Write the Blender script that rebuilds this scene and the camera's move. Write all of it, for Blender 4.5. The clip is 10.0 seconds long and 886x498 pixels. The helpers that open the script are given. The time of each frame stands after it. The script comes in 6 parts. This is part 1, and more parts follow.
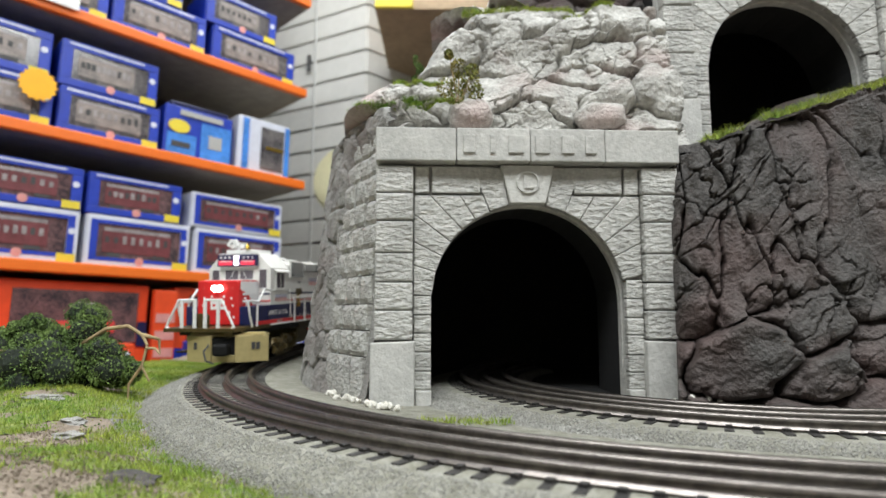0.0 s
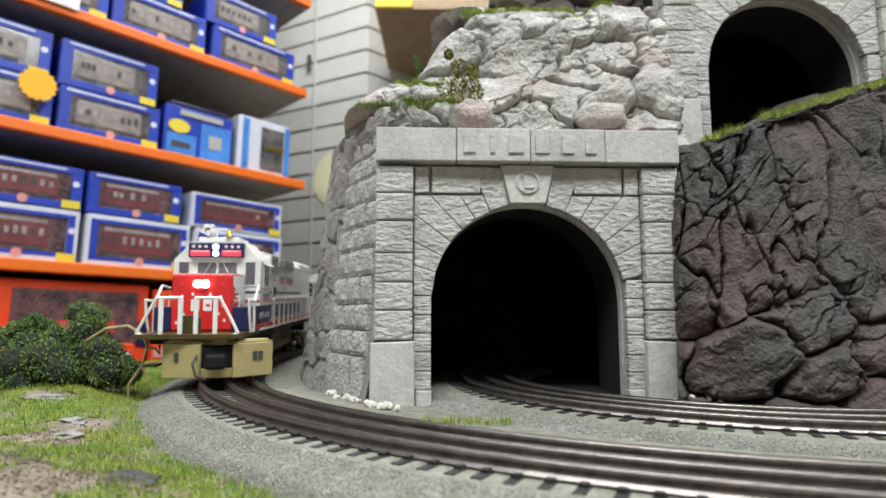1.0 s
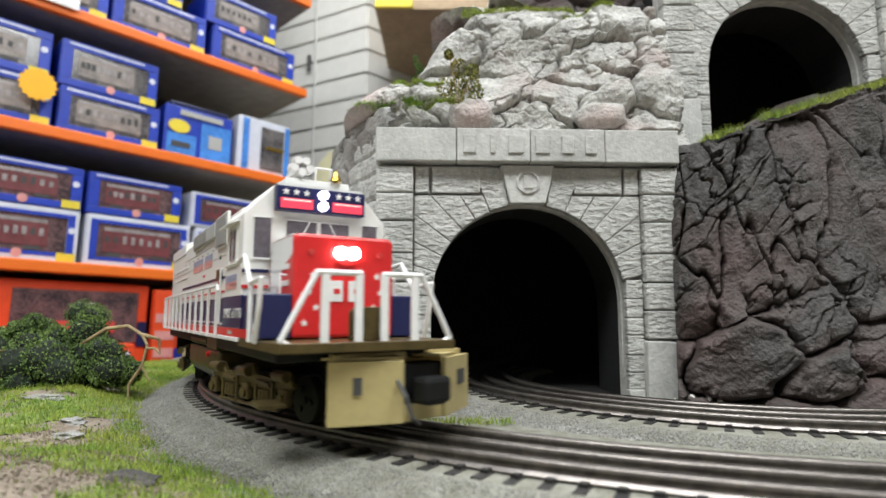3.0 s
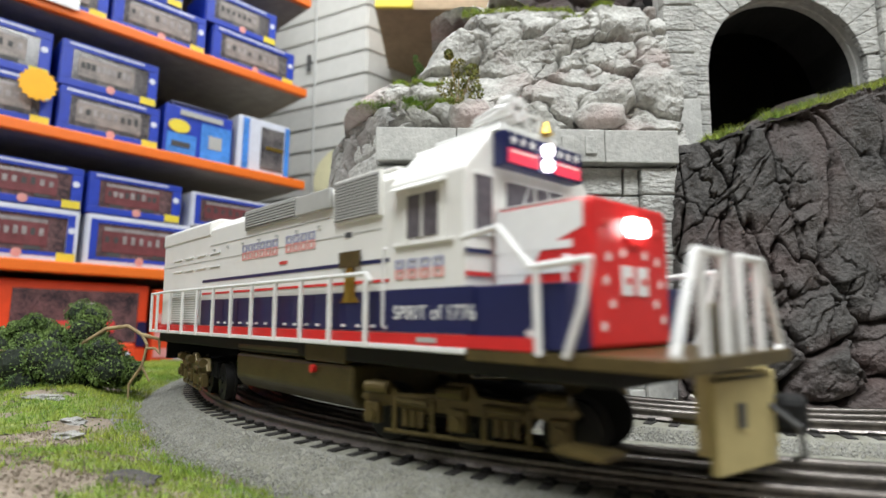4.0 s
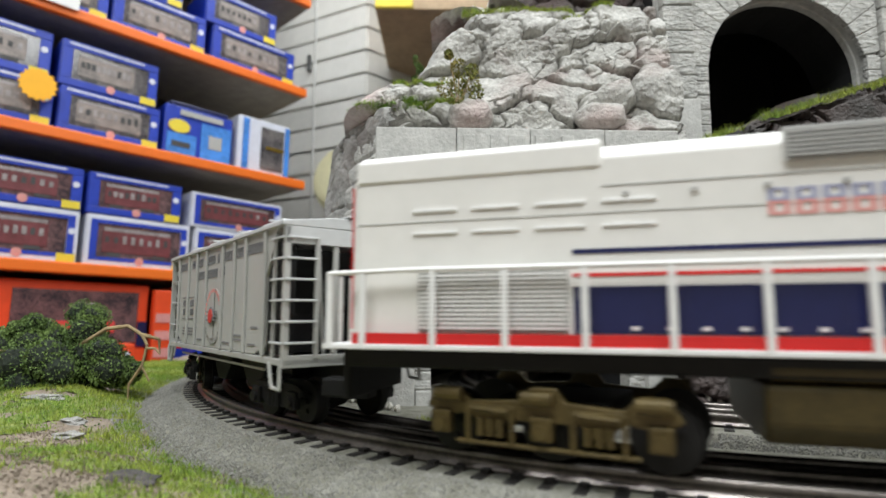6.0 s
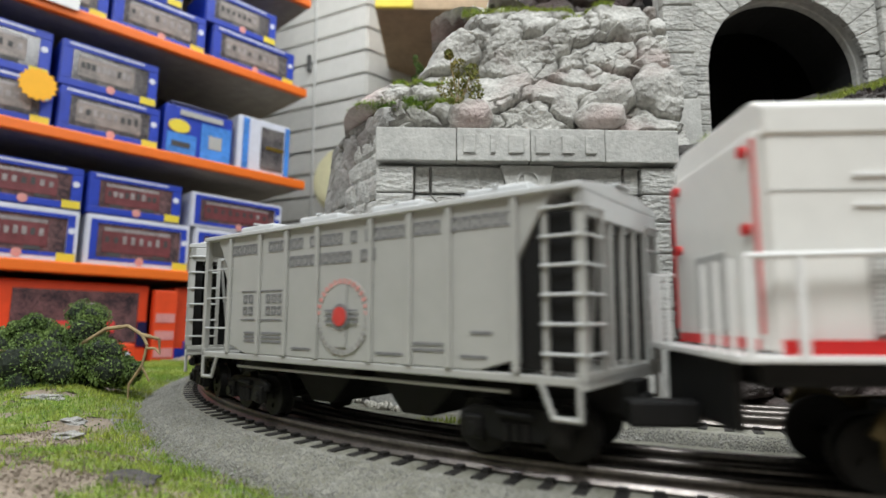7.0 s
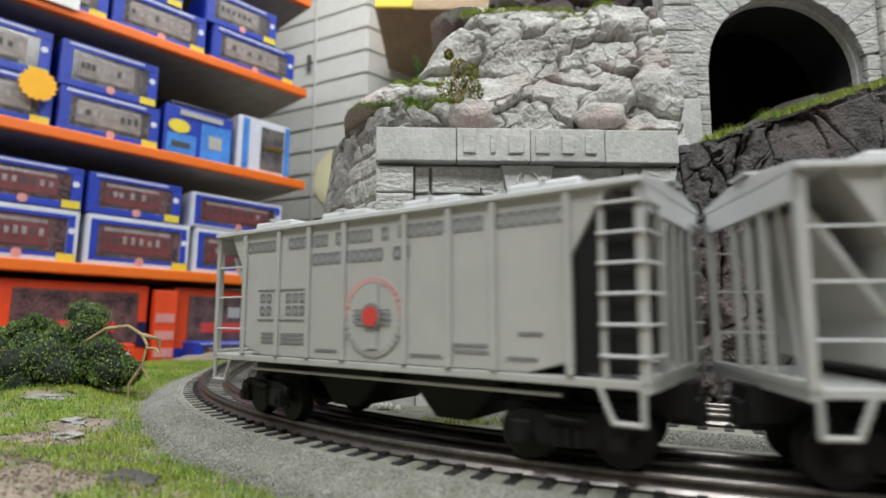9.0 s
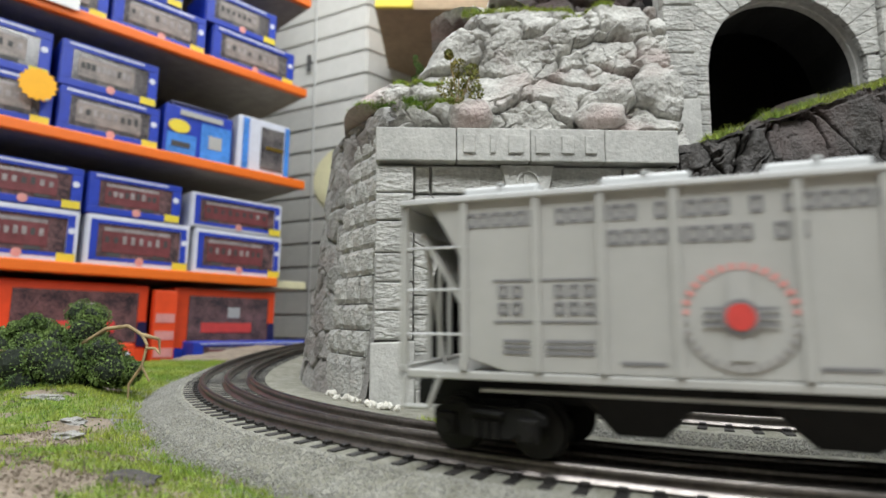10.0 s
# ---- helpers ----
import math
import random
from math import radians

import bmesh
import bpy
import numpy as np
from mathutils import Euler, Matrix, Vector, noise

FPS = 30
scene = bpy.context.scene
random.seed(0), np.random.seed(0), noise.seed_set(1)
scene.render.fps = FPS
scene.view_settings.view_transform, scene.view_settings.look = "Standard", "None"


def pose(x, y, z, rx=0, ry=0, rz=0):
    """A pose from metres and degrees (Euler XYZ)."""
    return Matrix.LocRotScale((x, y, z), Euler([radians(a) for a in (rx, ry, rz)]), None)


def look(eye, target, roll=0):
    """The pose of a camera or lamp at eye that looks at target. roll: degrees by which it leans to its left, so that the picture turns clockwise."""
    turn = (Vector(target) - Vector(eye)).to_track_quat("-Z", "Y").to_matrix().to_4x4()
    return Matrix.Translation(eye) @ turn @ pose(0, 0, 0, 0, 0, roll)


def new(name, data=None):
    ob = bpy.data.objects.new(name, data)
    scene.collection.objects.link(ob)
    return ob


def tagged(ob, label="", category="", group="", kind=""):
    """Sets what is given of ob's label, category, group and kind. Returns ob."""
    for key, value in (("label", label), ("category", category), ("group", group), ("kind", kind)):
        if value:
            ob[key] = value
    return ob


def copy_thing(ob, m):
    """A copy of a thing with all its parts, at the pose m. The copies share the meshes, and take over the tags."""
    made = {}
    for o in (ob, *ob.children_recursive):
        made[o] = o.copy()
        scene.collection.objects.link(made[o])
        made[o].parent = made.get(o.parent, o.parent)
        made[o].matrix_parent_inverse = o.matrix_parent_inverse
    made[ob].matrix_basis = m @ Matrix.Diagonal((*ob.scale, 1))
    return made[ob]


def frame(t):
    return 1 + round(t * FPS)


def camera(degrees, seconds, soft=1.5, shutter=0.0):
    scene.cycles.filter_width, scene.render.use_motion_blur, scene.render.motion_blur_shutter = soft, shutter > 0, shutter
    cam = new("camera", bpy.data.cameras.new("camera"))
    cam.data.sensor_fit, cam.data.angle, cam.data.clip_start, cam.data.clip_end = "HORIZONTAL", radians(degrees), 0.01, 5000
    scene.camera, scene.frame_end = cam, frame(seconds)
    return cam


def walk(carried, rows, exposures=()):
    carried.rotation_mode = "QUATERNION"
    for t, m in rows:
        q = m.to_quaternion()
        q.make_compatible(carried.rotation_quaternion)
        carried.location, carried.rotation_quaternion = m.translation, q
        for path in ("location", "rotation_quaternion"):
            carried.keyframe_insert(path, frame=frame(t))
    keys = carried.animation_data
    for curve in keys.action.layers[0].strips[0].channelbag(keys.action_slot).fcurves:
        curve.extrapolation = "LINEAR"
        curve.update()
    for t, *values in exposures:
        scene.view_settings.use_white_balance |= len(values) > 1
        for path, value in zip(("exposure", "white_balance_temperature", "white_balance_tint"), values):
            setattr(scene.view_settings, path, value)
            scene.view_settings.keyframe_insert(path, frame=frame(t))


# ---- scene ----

# ---- camera: held still, low on the layout ----
cam = camera(76.2, 10.0, soft=1.5, shutter=0.5)
STAND = Matrix.Translation((0, 0, 0.0445)) @ pose(0, 0, 0, 90 + 6.67, 0, 0)
walk(cam, [(0, STAND), (10, STAND)], exposures=[(0, -0.08), (2.7, -0.08), (4.5, -0.1), (5.7, -0.16), (7, -0.3), (9, -0.3), (10, -0.2)])
cam.data.dof.use_dof = True
cam.data.dof.focus_distance = 0.30
cam.data.dof.aperture_fstop = 10.0

# ---- light: shop ceiling tubes ----
world = bpy.data.worlds.new("shop_air")
world.use_nodes = True
world.node_tree.nodes["Background"].inputs["Color"].default_value = (0.9, 0.95, 1.0, 1)
world.node_tree.nodes["Background"].inputs["Strength"].default_value = 0.4
scene.world = world


def ceiling_tube(x, y, z, sx, sy, watts):
    lamp = bpy.data.lights.new("ceiling_tube", "AREA")
    lamp.shape, lamp.size, lamp.size_y, lamp.energy = "RECTANGLE", sx, sy, watts
    lamp.color = (0.94, 0.98, 1.0)
    ob = new("ceiling_tube", lamp)
    ob.matrix_world = look((x, y, z), (x, y, z - 1))


ceiling_tube(-0.4, -0.6, 1.55, 1.2, 0.5, 41)
ceiling_tube(0.9, -0.4, 1.55, 1.2, 0.5, 32)
ceiling_tube(-1.0, 0.3, 1.55, 0.4, 1.2, 9)
ceiling_tube(0.1, 0.95, 1.55, 1.2, 0.3, 16)
# small extra lamp, unseen, added to brighten the slatted column
ceiling_tube(-0.3, 1.25, 1.55, 0.5, 0.4, 9)

# ---- materials ----


def mat(name, col, rough=0.6, metal=0.0, vary=0.15, scale=40.0, bump=0.0, bscale=200.0, stretch=None, bdist=0.5, col2=None, emit=0.0, spec=0.5, coat=0.0, island=False, rnd=0.0):
    """Principled surface with mottling at two scales and fine relief."""
    m = bpy.data.materials.new(name)
    m.use_nodes = True
    nt = m.node_tree
    b = nt.nodes["Principled BSDF"]
    b.inputs["Roughness"].default_value = rough
    b.inputs["Metallic"].default_value = metal
    b.inputs["Specular IOR Level"].default_value = spec
    b.inputs["Coat Weight"].default_value = coat
    co = nt.nodes.new("ShaderNodeTexCoord")
    n1 = nt.nodes.new("ShaderNodeTexNoise")
    n1.inputs["Scale"].default_value = scale
    n1.inputs["Detail"].default_value = 6
    n2 = nt.nodes.new("ShaderNodeTexNoise")
    n2.inputs["Scale"].default_value = scale * 7.3
    n2.inputs["Detail"].default_value = 4
    nt.links.new(co.outputs["Object"], n1.inputs["Vector"])
    nt.links.new(co.outputs["Object"], n2.inputs["Vector"])
    add = nt.nodes.new("ShaderNodeMath")
    add.operation = "MULTIPLY_ADD"
    add.inputs[1].default_value = 0.45
    nt.links.new(n2.outputs["Fac"], add.inputs[0])
    sub = nt.nodes.new("ShaderNodeMath")
    sub.operation = "MULTIPLY"
    sub.inputs[1].default_value = 0.55
    nt.links.new(n1.outputs["Fac"], sub.inputs[0])
    nt.links.new(sub.outputs[0], add.inputs[2])
    ramp = nt.nodes.new("ShaderNodeValToRGB")
    c2 = col2 or tuple(min(1, c * (1 + vary)) for c in col)
    c1 = col if col2 else tuple(c * (1 - vary) for c in col)
    ramp.color_ramp.elements[0].position, ramp.color_ramp.elements[1].position = 0.38, 0.62
    ramp.color_ramp.elements[0].color = (*c1, 1)
    ramp.color_ramp.elements[1].color = (*c2, 1)
    nt.links.new(add.outputs[0], ramp.inputs["Fac"])
    out = ramp.outputs["Color"]
    if island or rnd:
        src = nt.nodes.new("ShaderNodeNewGeometry").outputs["Random Per Island"] if island else nt.nodes.new("ShaderNodeObjectInfo").outputs["Random"]
        mr = nt.nodes.new("ShaderNodeMapRange")
        k = rnd or 0.35
        mr.inputs["To Min"].default_value, mr.inputs["To Max"].default_value = 1 - k, 1 + k
        nt.links.new(src, mr.inputs["Value"])
        mul = nt.nodes.new("ShaderNodeVectorMath")
        mul.operation = "SCALE"
        nt.links.new(out, mul.inputs[0])
        nt.links.new(mr.outputs["Result"], mul.inputs["Scale"])
        out = mul.outputs["Vector"]
    nt.links.new(out, b.inputs["Base Color"])
    if bump:
        bt = nt.nodes.new("ShaderNodeTexNoise")
        bt.inputs["Scale"].default_value = bscale
        bt.inputs["Detail"].default_value = 5
        if stretch:
            mp = nt.nodes.new("ShaderNodeMapping")
            mp.inputs["Scale"].default_value = stretch
            nt.links.new(co.outputs["Object"], mp.inputs["Vector"])
            nt.links.new(mp.outputs["Vector"], bt.inputs["Vector"])
        else:
            nt.links.new(co.outputs["Object"], bt.inputs["Vector"])
        bn = nt.nodes.new("ShaderNodeBump")
        bn.inputs["Strength"].default_value = bump
        bn.inputs["Distance"].default_value = bdist / bscale
        nt.links.new(bt.outputs["Fac"], bn.inputs["Height"])
        nt.links.new(bn.outputs["Normal"], b.inputs["Normal"])
    if emit:
        b.inputs["Emission Color"].default_value = (*col, 1)
        b.inputs["Emission Strength"].default_value = emit
    return m


M_STONE = mat("cast_stone", (0.49, 0.485, 0.455), 0.85, vary=0.16, scale=30, bump=0.6, bscale=420, rnd=0.06)
M_HEWN = mat("hewn_stone", (0.46, 0.455, 0.425), 0.88, vary=0.2, scale=60, bump=0.9, bscale=300, bdist=1.0, stretch=(0.6, 1.0, 1.3), rnd=0.07)
# near-black colour stands in for the shade inside the tunnels
M_TUNNELSHADE = mat("tunnel_shade", (0.008, 0.008, 0.008), 0.95, vary=0.3)
M_WHITE = mat("shell_white", (0.76, 0.75, 0.71), 0.38, vary=0.03, scale=20, spec=0.4)
M_TRIM = mat("rail_white", (0.80, 0.80, 0.78), 0.35, vary=0.03)
M_NAVY = mat("shell_navy", (0.012, 0.016, 0.075), 0.32, vary=0.08)
M_RED = mat("shell_red", (0.62, 0.022, 0.022), 0.35, vary=0.06)
M_OLIVE = mat("frame_olive", (0.098, 0.071, 0.025), 0.38, metal=0.35, vary=0.25, scale=120)
M_TANK = mat("tank_olive", (0.062, 0.047, 0.016), 0.36, metal=0.3, vary=0.25, scale=120)
M_GOLD = mat("pilot_gold", (0.52, 0.43, 0.20), 0.42, metal=0.3, vary=0.08)
# dark plastic; also colours the shade in the wagons' open front ends
M_DARK = mat("dark_plastic_and_shade", (0.006, 0.006, 0.006), 0.6, vary=0.3, spec=0.3)
M_GREYPANEL = mat("grille_grey", (0.42, 0.42, 0.40), 0.5, vary=0.05)
M_SLOT = mat("slot_dark", (0.06, 0.06, 0.06), 0.6)
M_WINDOW = mat("cab_glass", (0.13, 0.115, 0.13), 0.10, vary=0.3, spec=0.6)
M_BRASS = mat("brass", (0.55, 0.36, 0.06), 0.25, metal=0.9)
M_LAMP = mat("headlight_glow", (1.0, 0.86, 0.84), 0.3, emit=30.0, vary=0)
M_LAMP2 = mat("number_glow", (1.0, 0.9, 0.95), 0.3, emit=5.0, vary=0)
M_SIGNRED = mat("sign_red", (0.75, 0.05, 0.09), 0.4, emit=0.6, vary=0)
M_HOPPER = mat("hopper_grey", (0.44, 0.44, 0.415), 0.42, vary=0.05, scale=15)
M_ROOFGREY = mat("hopper_roof_grey", (0.56, 0.57, 0.565), 0.4, vary=0.05)
M_INK = mat("lettering_ink", (0.19, 0.19, 0.195), 0.6, vary=0.2)
M_INKFAINT = mat("lettering_faint", (0.33, 0.32, 0.31), 0.6, vary=0.15)
M_INKRED = mat("lettering_red", (0.60, 0.06, 0.05), 0.5, vary=0.1)
M_INKPINK = mat("lettering_pale_red", (0.68, 0.30, 0.27), 0.5, vary=0.1)
M_INKBLUE = mat("lettering_blue_grey", (0.33, 0.34, 0.46), 0.5, vary=0.1)
M_WHEEL = mat("wheel_black", (0.008, 0.0075, 0.007), 0.55, vary=0.3, spec=0.3)
M_RAIL = mat("rail_steel", (0.21, 0.188, 0.172), 0.34, metal=0.75, vary=0.25, scale=80)
M_RAILHEAD = mat("rail_head_steel", (0.095, 0.085, 0.076), 0.40, metal=0.95, vary=0.2, scale=90)
M_SLEEPER = mat("sleeper_black", (0.022, 0.020, 0.018), 0.6, vary=0.3, bump=0.3, rnd=0.25)
M_BALLAST = mat("ballast_fine", (0.155, 0.15, 0.11), 0.95, scale=120, bump=1.0, bscale=900, col2=(0.28, 0.275, 0.235))
M_GRIT = mat("ballast_grit", (0.26, 0.255, 0.23), 0.9, vary=0.15, island=True, rnd=0.22)
M_PEBBLE = mat("white_pebble", (0.60, 0.58, 0.52), 0.9, vary=0.2, island=True, rnd=0.2)
M_SOIL = mat("scenic_soil", (0.15, 0.118, 0.085), 0.95, scale=60, bump=1.0, bscale=600, bdist=0.9, col2=(0.30, 0.245, 0.19))
M_GRASS = mat("static_grass", (0.15, 0.27, 0.03), 0.8, scale=25, col2=(0.33, 0.36, 0.055), island=True, rnd=0.45)
M_TURF = mat("ground_turf", (0.10, 0.15, 0.03), 0.95, scale=90, bump=0.8, bscale=500, col2=(0.24, 0.27, 0.07))
M_LEAF = mat("bush_leaf", (0.05, 0.10, 0.022), 0.75, scale=45, col2=(0.17, 0.25, 0.06), island=True, rnd=0.4)
M_LEAFSHADE = mat("bush_core_shade", (0.014, 0.020, 0.012), 0.95, vary=0.4, bump=1.0, bscale=400)
M_OCHRE = mat("shrub_ochre", (0.22, 0.17, 0.035), 0.8, scale=60, col2=(0.12, 0.16, 0.03), island=True, rnd=0.5)
M_TWIG = mat("dry_twig", (0.34, 0.25, 0.13), 0.8, vary=0.3, scale=150, bump=0.4, bscale=600)
M_ORANGE = mat("shelf_orange", (0.86, 0.17, 0.012), 0.45, vary=0.04)
M_BOARD = mat("shelf_board", (0.34, 0.30, 0.25), 0.7, vary=0.15)
M_BACK = mat("shelf_back", (0.035, 0.027, 0.022), 0.8, vary=0.2)
M_CBLUE = mat("carton_blue", (0.018, 0.05, 0.42), 0.4, vary=0.12, scale=12)
M_CWHITE = mat("carton_white", (0.66, 0.68, 0.76), 0.4, vary=0.06, scale=12)
M_CSKY = mat("carton_sky", (0.06, 0.24, 0.68), 0.4, vary=0.25, scale=14)
M_CRED = mat("carton_red", (0.78, 0.075, 0.015), 0.45, vary=0.08, scale=10)
M_CWIN = mat("carton_window", (0.035, 0.032, 0.04), 0.16, scale=26, col2=(0.20, 0.185, 0.18), spec=0.6)
M_CWIN2 = mat("carton_window_red", (0.03, 0.028, 0.034), 0.16, scale=34, col2=(0.22, 0.12, 0.12), spec=0.6)
M_GLINT = mat("model_pane", (0.20, 0.18, 0.18), 0.3, scale=60, col2=(0.42, 0.38, 0.37))
M_COACHRED = mat("coach_maroon", (0.17, 0.045, 0.05), 0.4, vary=0.3, scale=30)
M_COACHGREY = mat("coach_grey", (0.17, 0.15, 0.14), 0.4, scale=45, col2=(0.36, 0.30, 0.27))
M_CYEL = mat("carton_yellow", (0.78, 0.62, 0.05), 0.5, vary=0.05)
M_STAR = mat("star_orange", (0.95, 0.46, 0.01), 0.5, vary=0.04)
M_CREAM = mat("cream_plastic", (0.70, 0.66, 0.42), 0.5, vary=0.05)
M_SLAT = mat("slatwall_grey", (0.60, 0.59, 0.555), 0.55, vary=0.05, scale=6)
M_GROOVE = mat("slat_groove", (0.22, 0.20, 0.18), 0.8)
M_WALL = mat("shop_wall", (0.55, 0.54, 0.50), 0.8, vary=0.06, scale=3)
M_FLOOR = mat("shop_floor", (0.28, 0.26, 0.24), 0.6, vary=0.15, scale=5)
M_TAN = mat("tan_board", (0.40, 0.29, 0.18), 0.7, vary=0.15, scale=9)
M_BROWN = mat("brown_card", (0.16, 0.10, 0.065), 0.8, vary=0.2, scale=8)


def rock_mat(name, lo, hi, stain, amount, rough=0.8):
    """Cast rock: mottled grey, a reddish wash in patches."""
    m = mat(name, lo, rough, scale=46, col2=hi, bump=0.85, bscale=480, bdist=1.1)
    nt = m.node_tree
    b = nt.nodes["Principled BSDF"]
    src = b.inputs["Base Color"].links[0].from_socket
    co = nt.nodes.new("ShaderNodeTexCoord")
    n = nt.nodes.new("ShaderNodeTexNoise")
    n.inputs["Scale"].default_value = 14
    n.inputs["Detail"].default_value = 3
    nt.links.new(co.outputs["Object"], n.inputs["Vector"])
    mr = nt.nodes.new("ShaderNodeMapRange")
    mr.inputs["From Min"].default_value, mr.inputs["From Max"].default_value = 0.48, 0.66
    mr.inputs["To Max"].default_value = amount
    nt.links.new(n.outputs["Fac"], mr.inputs["Value"])
    mix = nt.nodes.new("ShaderNodeMix")
    mix.data_type = "RGBA"
    nt.links.new(mr.outputs["Result"], mix.inputs["Factor"])
    nt.links.new(src, mix.inputs[6])
    mix.inputs[7].default_value = (*stain, 1)
    nt.links.new(mix.outputs[2], b.inputs["Base Color"])
    return m


M_ROCK = rock_mat("rock_pale", (0.30, 0.29, 0.265), (0.58, 0.57, 0.53), (0.42, 0.27, 0.25), 0.6)
M_CLIFF = rock_mat("rock_dark", (0.034, 0.031, 0.028), (0.086, 0.078, 0.072), (0.100, 0.064, 0.058), 0.7, 0.68)
M_ABUT = rock_mat("rock_abutment", (0.22, 0.215, 0.20), (0.37, 0.365, 0.34), (0.20, 0.16, 0.15), 0.4)

# ---- mesh helpers ----


def mesh_of(name, bm, material):
    me = bpy.data.meshes.new(name)
    bmesh.ops.recalc_face_normals(bm, faces=bm.faces)
    bm.to_mesh(me)
    bm.free()
    me.materials.append(material)
    return me


def part(name, bm, material, parent, label="", m=None):
    ob = new(name, mesh_of(name, bm, material) if isinstance(bm, bmesh.types.BMesh) else bm)
    ob.parent = parent
    if m is not None:
        ob.matrix_basis = m
    return tagged(ob, label)


def thing(name, label, category, m=None, group="", kind=""):
    ob = new(name)
    ob.empty_display_size = 0.01
    if m is not None:
        ob.matrix_basis = m
    return tagged(ob, label, category, group, kind)


def solo(name, bm, material, label, category, m=None, group="", kind=""):
    ob = new(name, mesh_of(name, bm, material))
    if m is not None:
        ob.matrix_basis = m
    return tagged(ob, label, category, group, kind)


def box(bm, x0, x1, y0, y1, z0, z1, bev=0.0):
    r = bmesh.ops.create_cube(bm, size=1, matrix=Matrix.LocRotScale(((x0 + x1) / 2, (y0 + y1) / 2, (z0 + z1) / 2), None, (abs(x1 - x0), abs(y1 - y0), abs(z1 - z0))))
    if bev:
        es = list({e for v in r["verts"] for e in v.link_edges})
        bmesh.ops.bevel(bm, geom=es, offset=bev, segments=2, affect="EDGES", profile=0.5)
    return bm


def bx(*a, **k):
    return box(bmesh.new(), *a, **k)


def rod(bm, a, b, r, seg=8, r2=None):
    a, b = Vector(a), Vector(b)
    d = b - a
    m = Matrix.Translation((a + b) / 2) @ d.to_track_quat("Z", "Y").to_matrix().to_4x4()
    bmesh.ops.create_cone(bm, cap_ends=True, segments=seg, radius1=r, radius2=r if r2 is None else r2, depth=d.length, matrix=m)
    return bm


def pipe(bm, pts, r, seg=8):
    for a, b in zip(pts, pts[1:]):
        rod(bm, a, b, r, seg)
    for p in pts[1:-1]:
        bmesh.ops.create_uvsphere(bm, u_segments=seg, v_segments=6, radius=r, matrix=Matrix.Translation(p))
    return bm


def prism(bm, poly, axis, lo, hi, bev=0.0):
    """Extrude a 2D outline: axis 0 along x (outline y,z), 1 along y (outline x,z), 2 along z (outline x,y)."""
    def P(p, t):
        return {0: (t, p[0], p[1]), 1: (p[0], t, p[1]), 2: (p[0], p[1], t)}[axis]
    va = [bm.verts.new(P(p, lo)) for p in poly]
    vb = [bm.verts.new(P(p, hi)) for p in poly]
    fs = [bm.faces.new(va), bm.faces.new(vb[::-1])]
    k = len(poly)
    for i in range(k):
        fs.append(bm.faces.new((va[i], vb[i], vb[(i + 1) % k], va[(i + 1) % k])))
    bmesh.ops.recalc_face_normals(bm, faces=fs)
    if bev:
        es = list({e for f in fs for e in f.edges})
        bmesh.ops.bevel(bm, geom=es, offset=bev, segments=2, affect="EDGES", profile=0.5)
    return bm


def pz(*a, **k):
    return prism(bmesh.new(), *a, **k)


def disc_bm(x, y, z, r, t=0.0002, axis="Y", seg=28, r0=0.0):
    bm = bmesh.new()
    if r0:
        vs = [[bm.verts.new((x + rr * math.cos(2 * math.pi * i / seg), yy, z + rr * math.sin(2 * math.pi * i / seg))) for i in range(seg)] for rr, yy in ((r0, y - t), (r0, y + t), (r, y + t), (r, y - t))]
        for q in range(4):
            for i in range(seg):
                bm.faces.new((vs[q][i], vs[q][(i + 1) % seg], vs[(q + 1) % 4][(i + 1) % seg], vs[(q + 1) % 4][i]))
        return bm
    rot = Matrix.Rotation(math.pi / 2, 4, "X") if axis == "Y" else Matrix.Rotation(math.pi / 2, 4, "Y")
    bmesh.ops.create_cone(bm, cap_ends=True, segments=seg, radius1=r, radius2=r, depth=2 * t, matrix=Matrix.Translation((x, y, z)) @ rot)
    return bm


def star_poly(cx, cy, r, n=5, inner=0.42, rot=90):
    return [(cx + (r if i % 2 == 0 else r * inner) * math.cos(math.radians(rot + 180 * i / n)), cy + (r if i % 2 == 0 else r * inner) * math.sin(math.radians(rot + 180 * i / n))) for i in range(2 * n)]


def from_arrays(name, verts, faces, material, smooth=True):
    me = bpy.data.meshes.new(name)
    me.from_pydata(verts, [], faces)
    me.materials.append(material)
    if smooth:
        me.polygons.foreach_set("use_smooth", [True] * len(me.polygons))
    me.update()
    return me


# ---- the railway's line ----
CX, CY, R1, A0 = 0.2401, 0.5751, 0.427, math.radians(80)
TX, TY, R2 = 0.218, 0.449, 0.1865   # the tunnel track's own circle


def line(s, R=R1):
    """Place and heading s metres along the main circle."""
    a = A0 + s / R
    return CX + R * math.cos(a), CY + R * math.sin(a), a + math.pi / 2


def tunnel_line(s, R=R2):
    """Out of the tunnel round a tight curve, then straight on."""
    a0, a1 = math.radians(140), math.radians(282)
    a = min(a0 + s / R, a1)
    rest = max(0.0, s - (a1 - a0) * R)
    hd = a + math.pi / 2
    return TX + R * math.cos(a) + rest * math.cos(hd), TY + R * math.sin(a) + rest * math.sin(hd), hd


def climb(x, y):
    """The main line drops gently out of its far side."""
    deg = math.degrees(math.atan2(y - CY, x - CX)) % 360
    return 0.0105 * (max(0.0, 197 - max(deg, 150)) / 37) ** 1.6


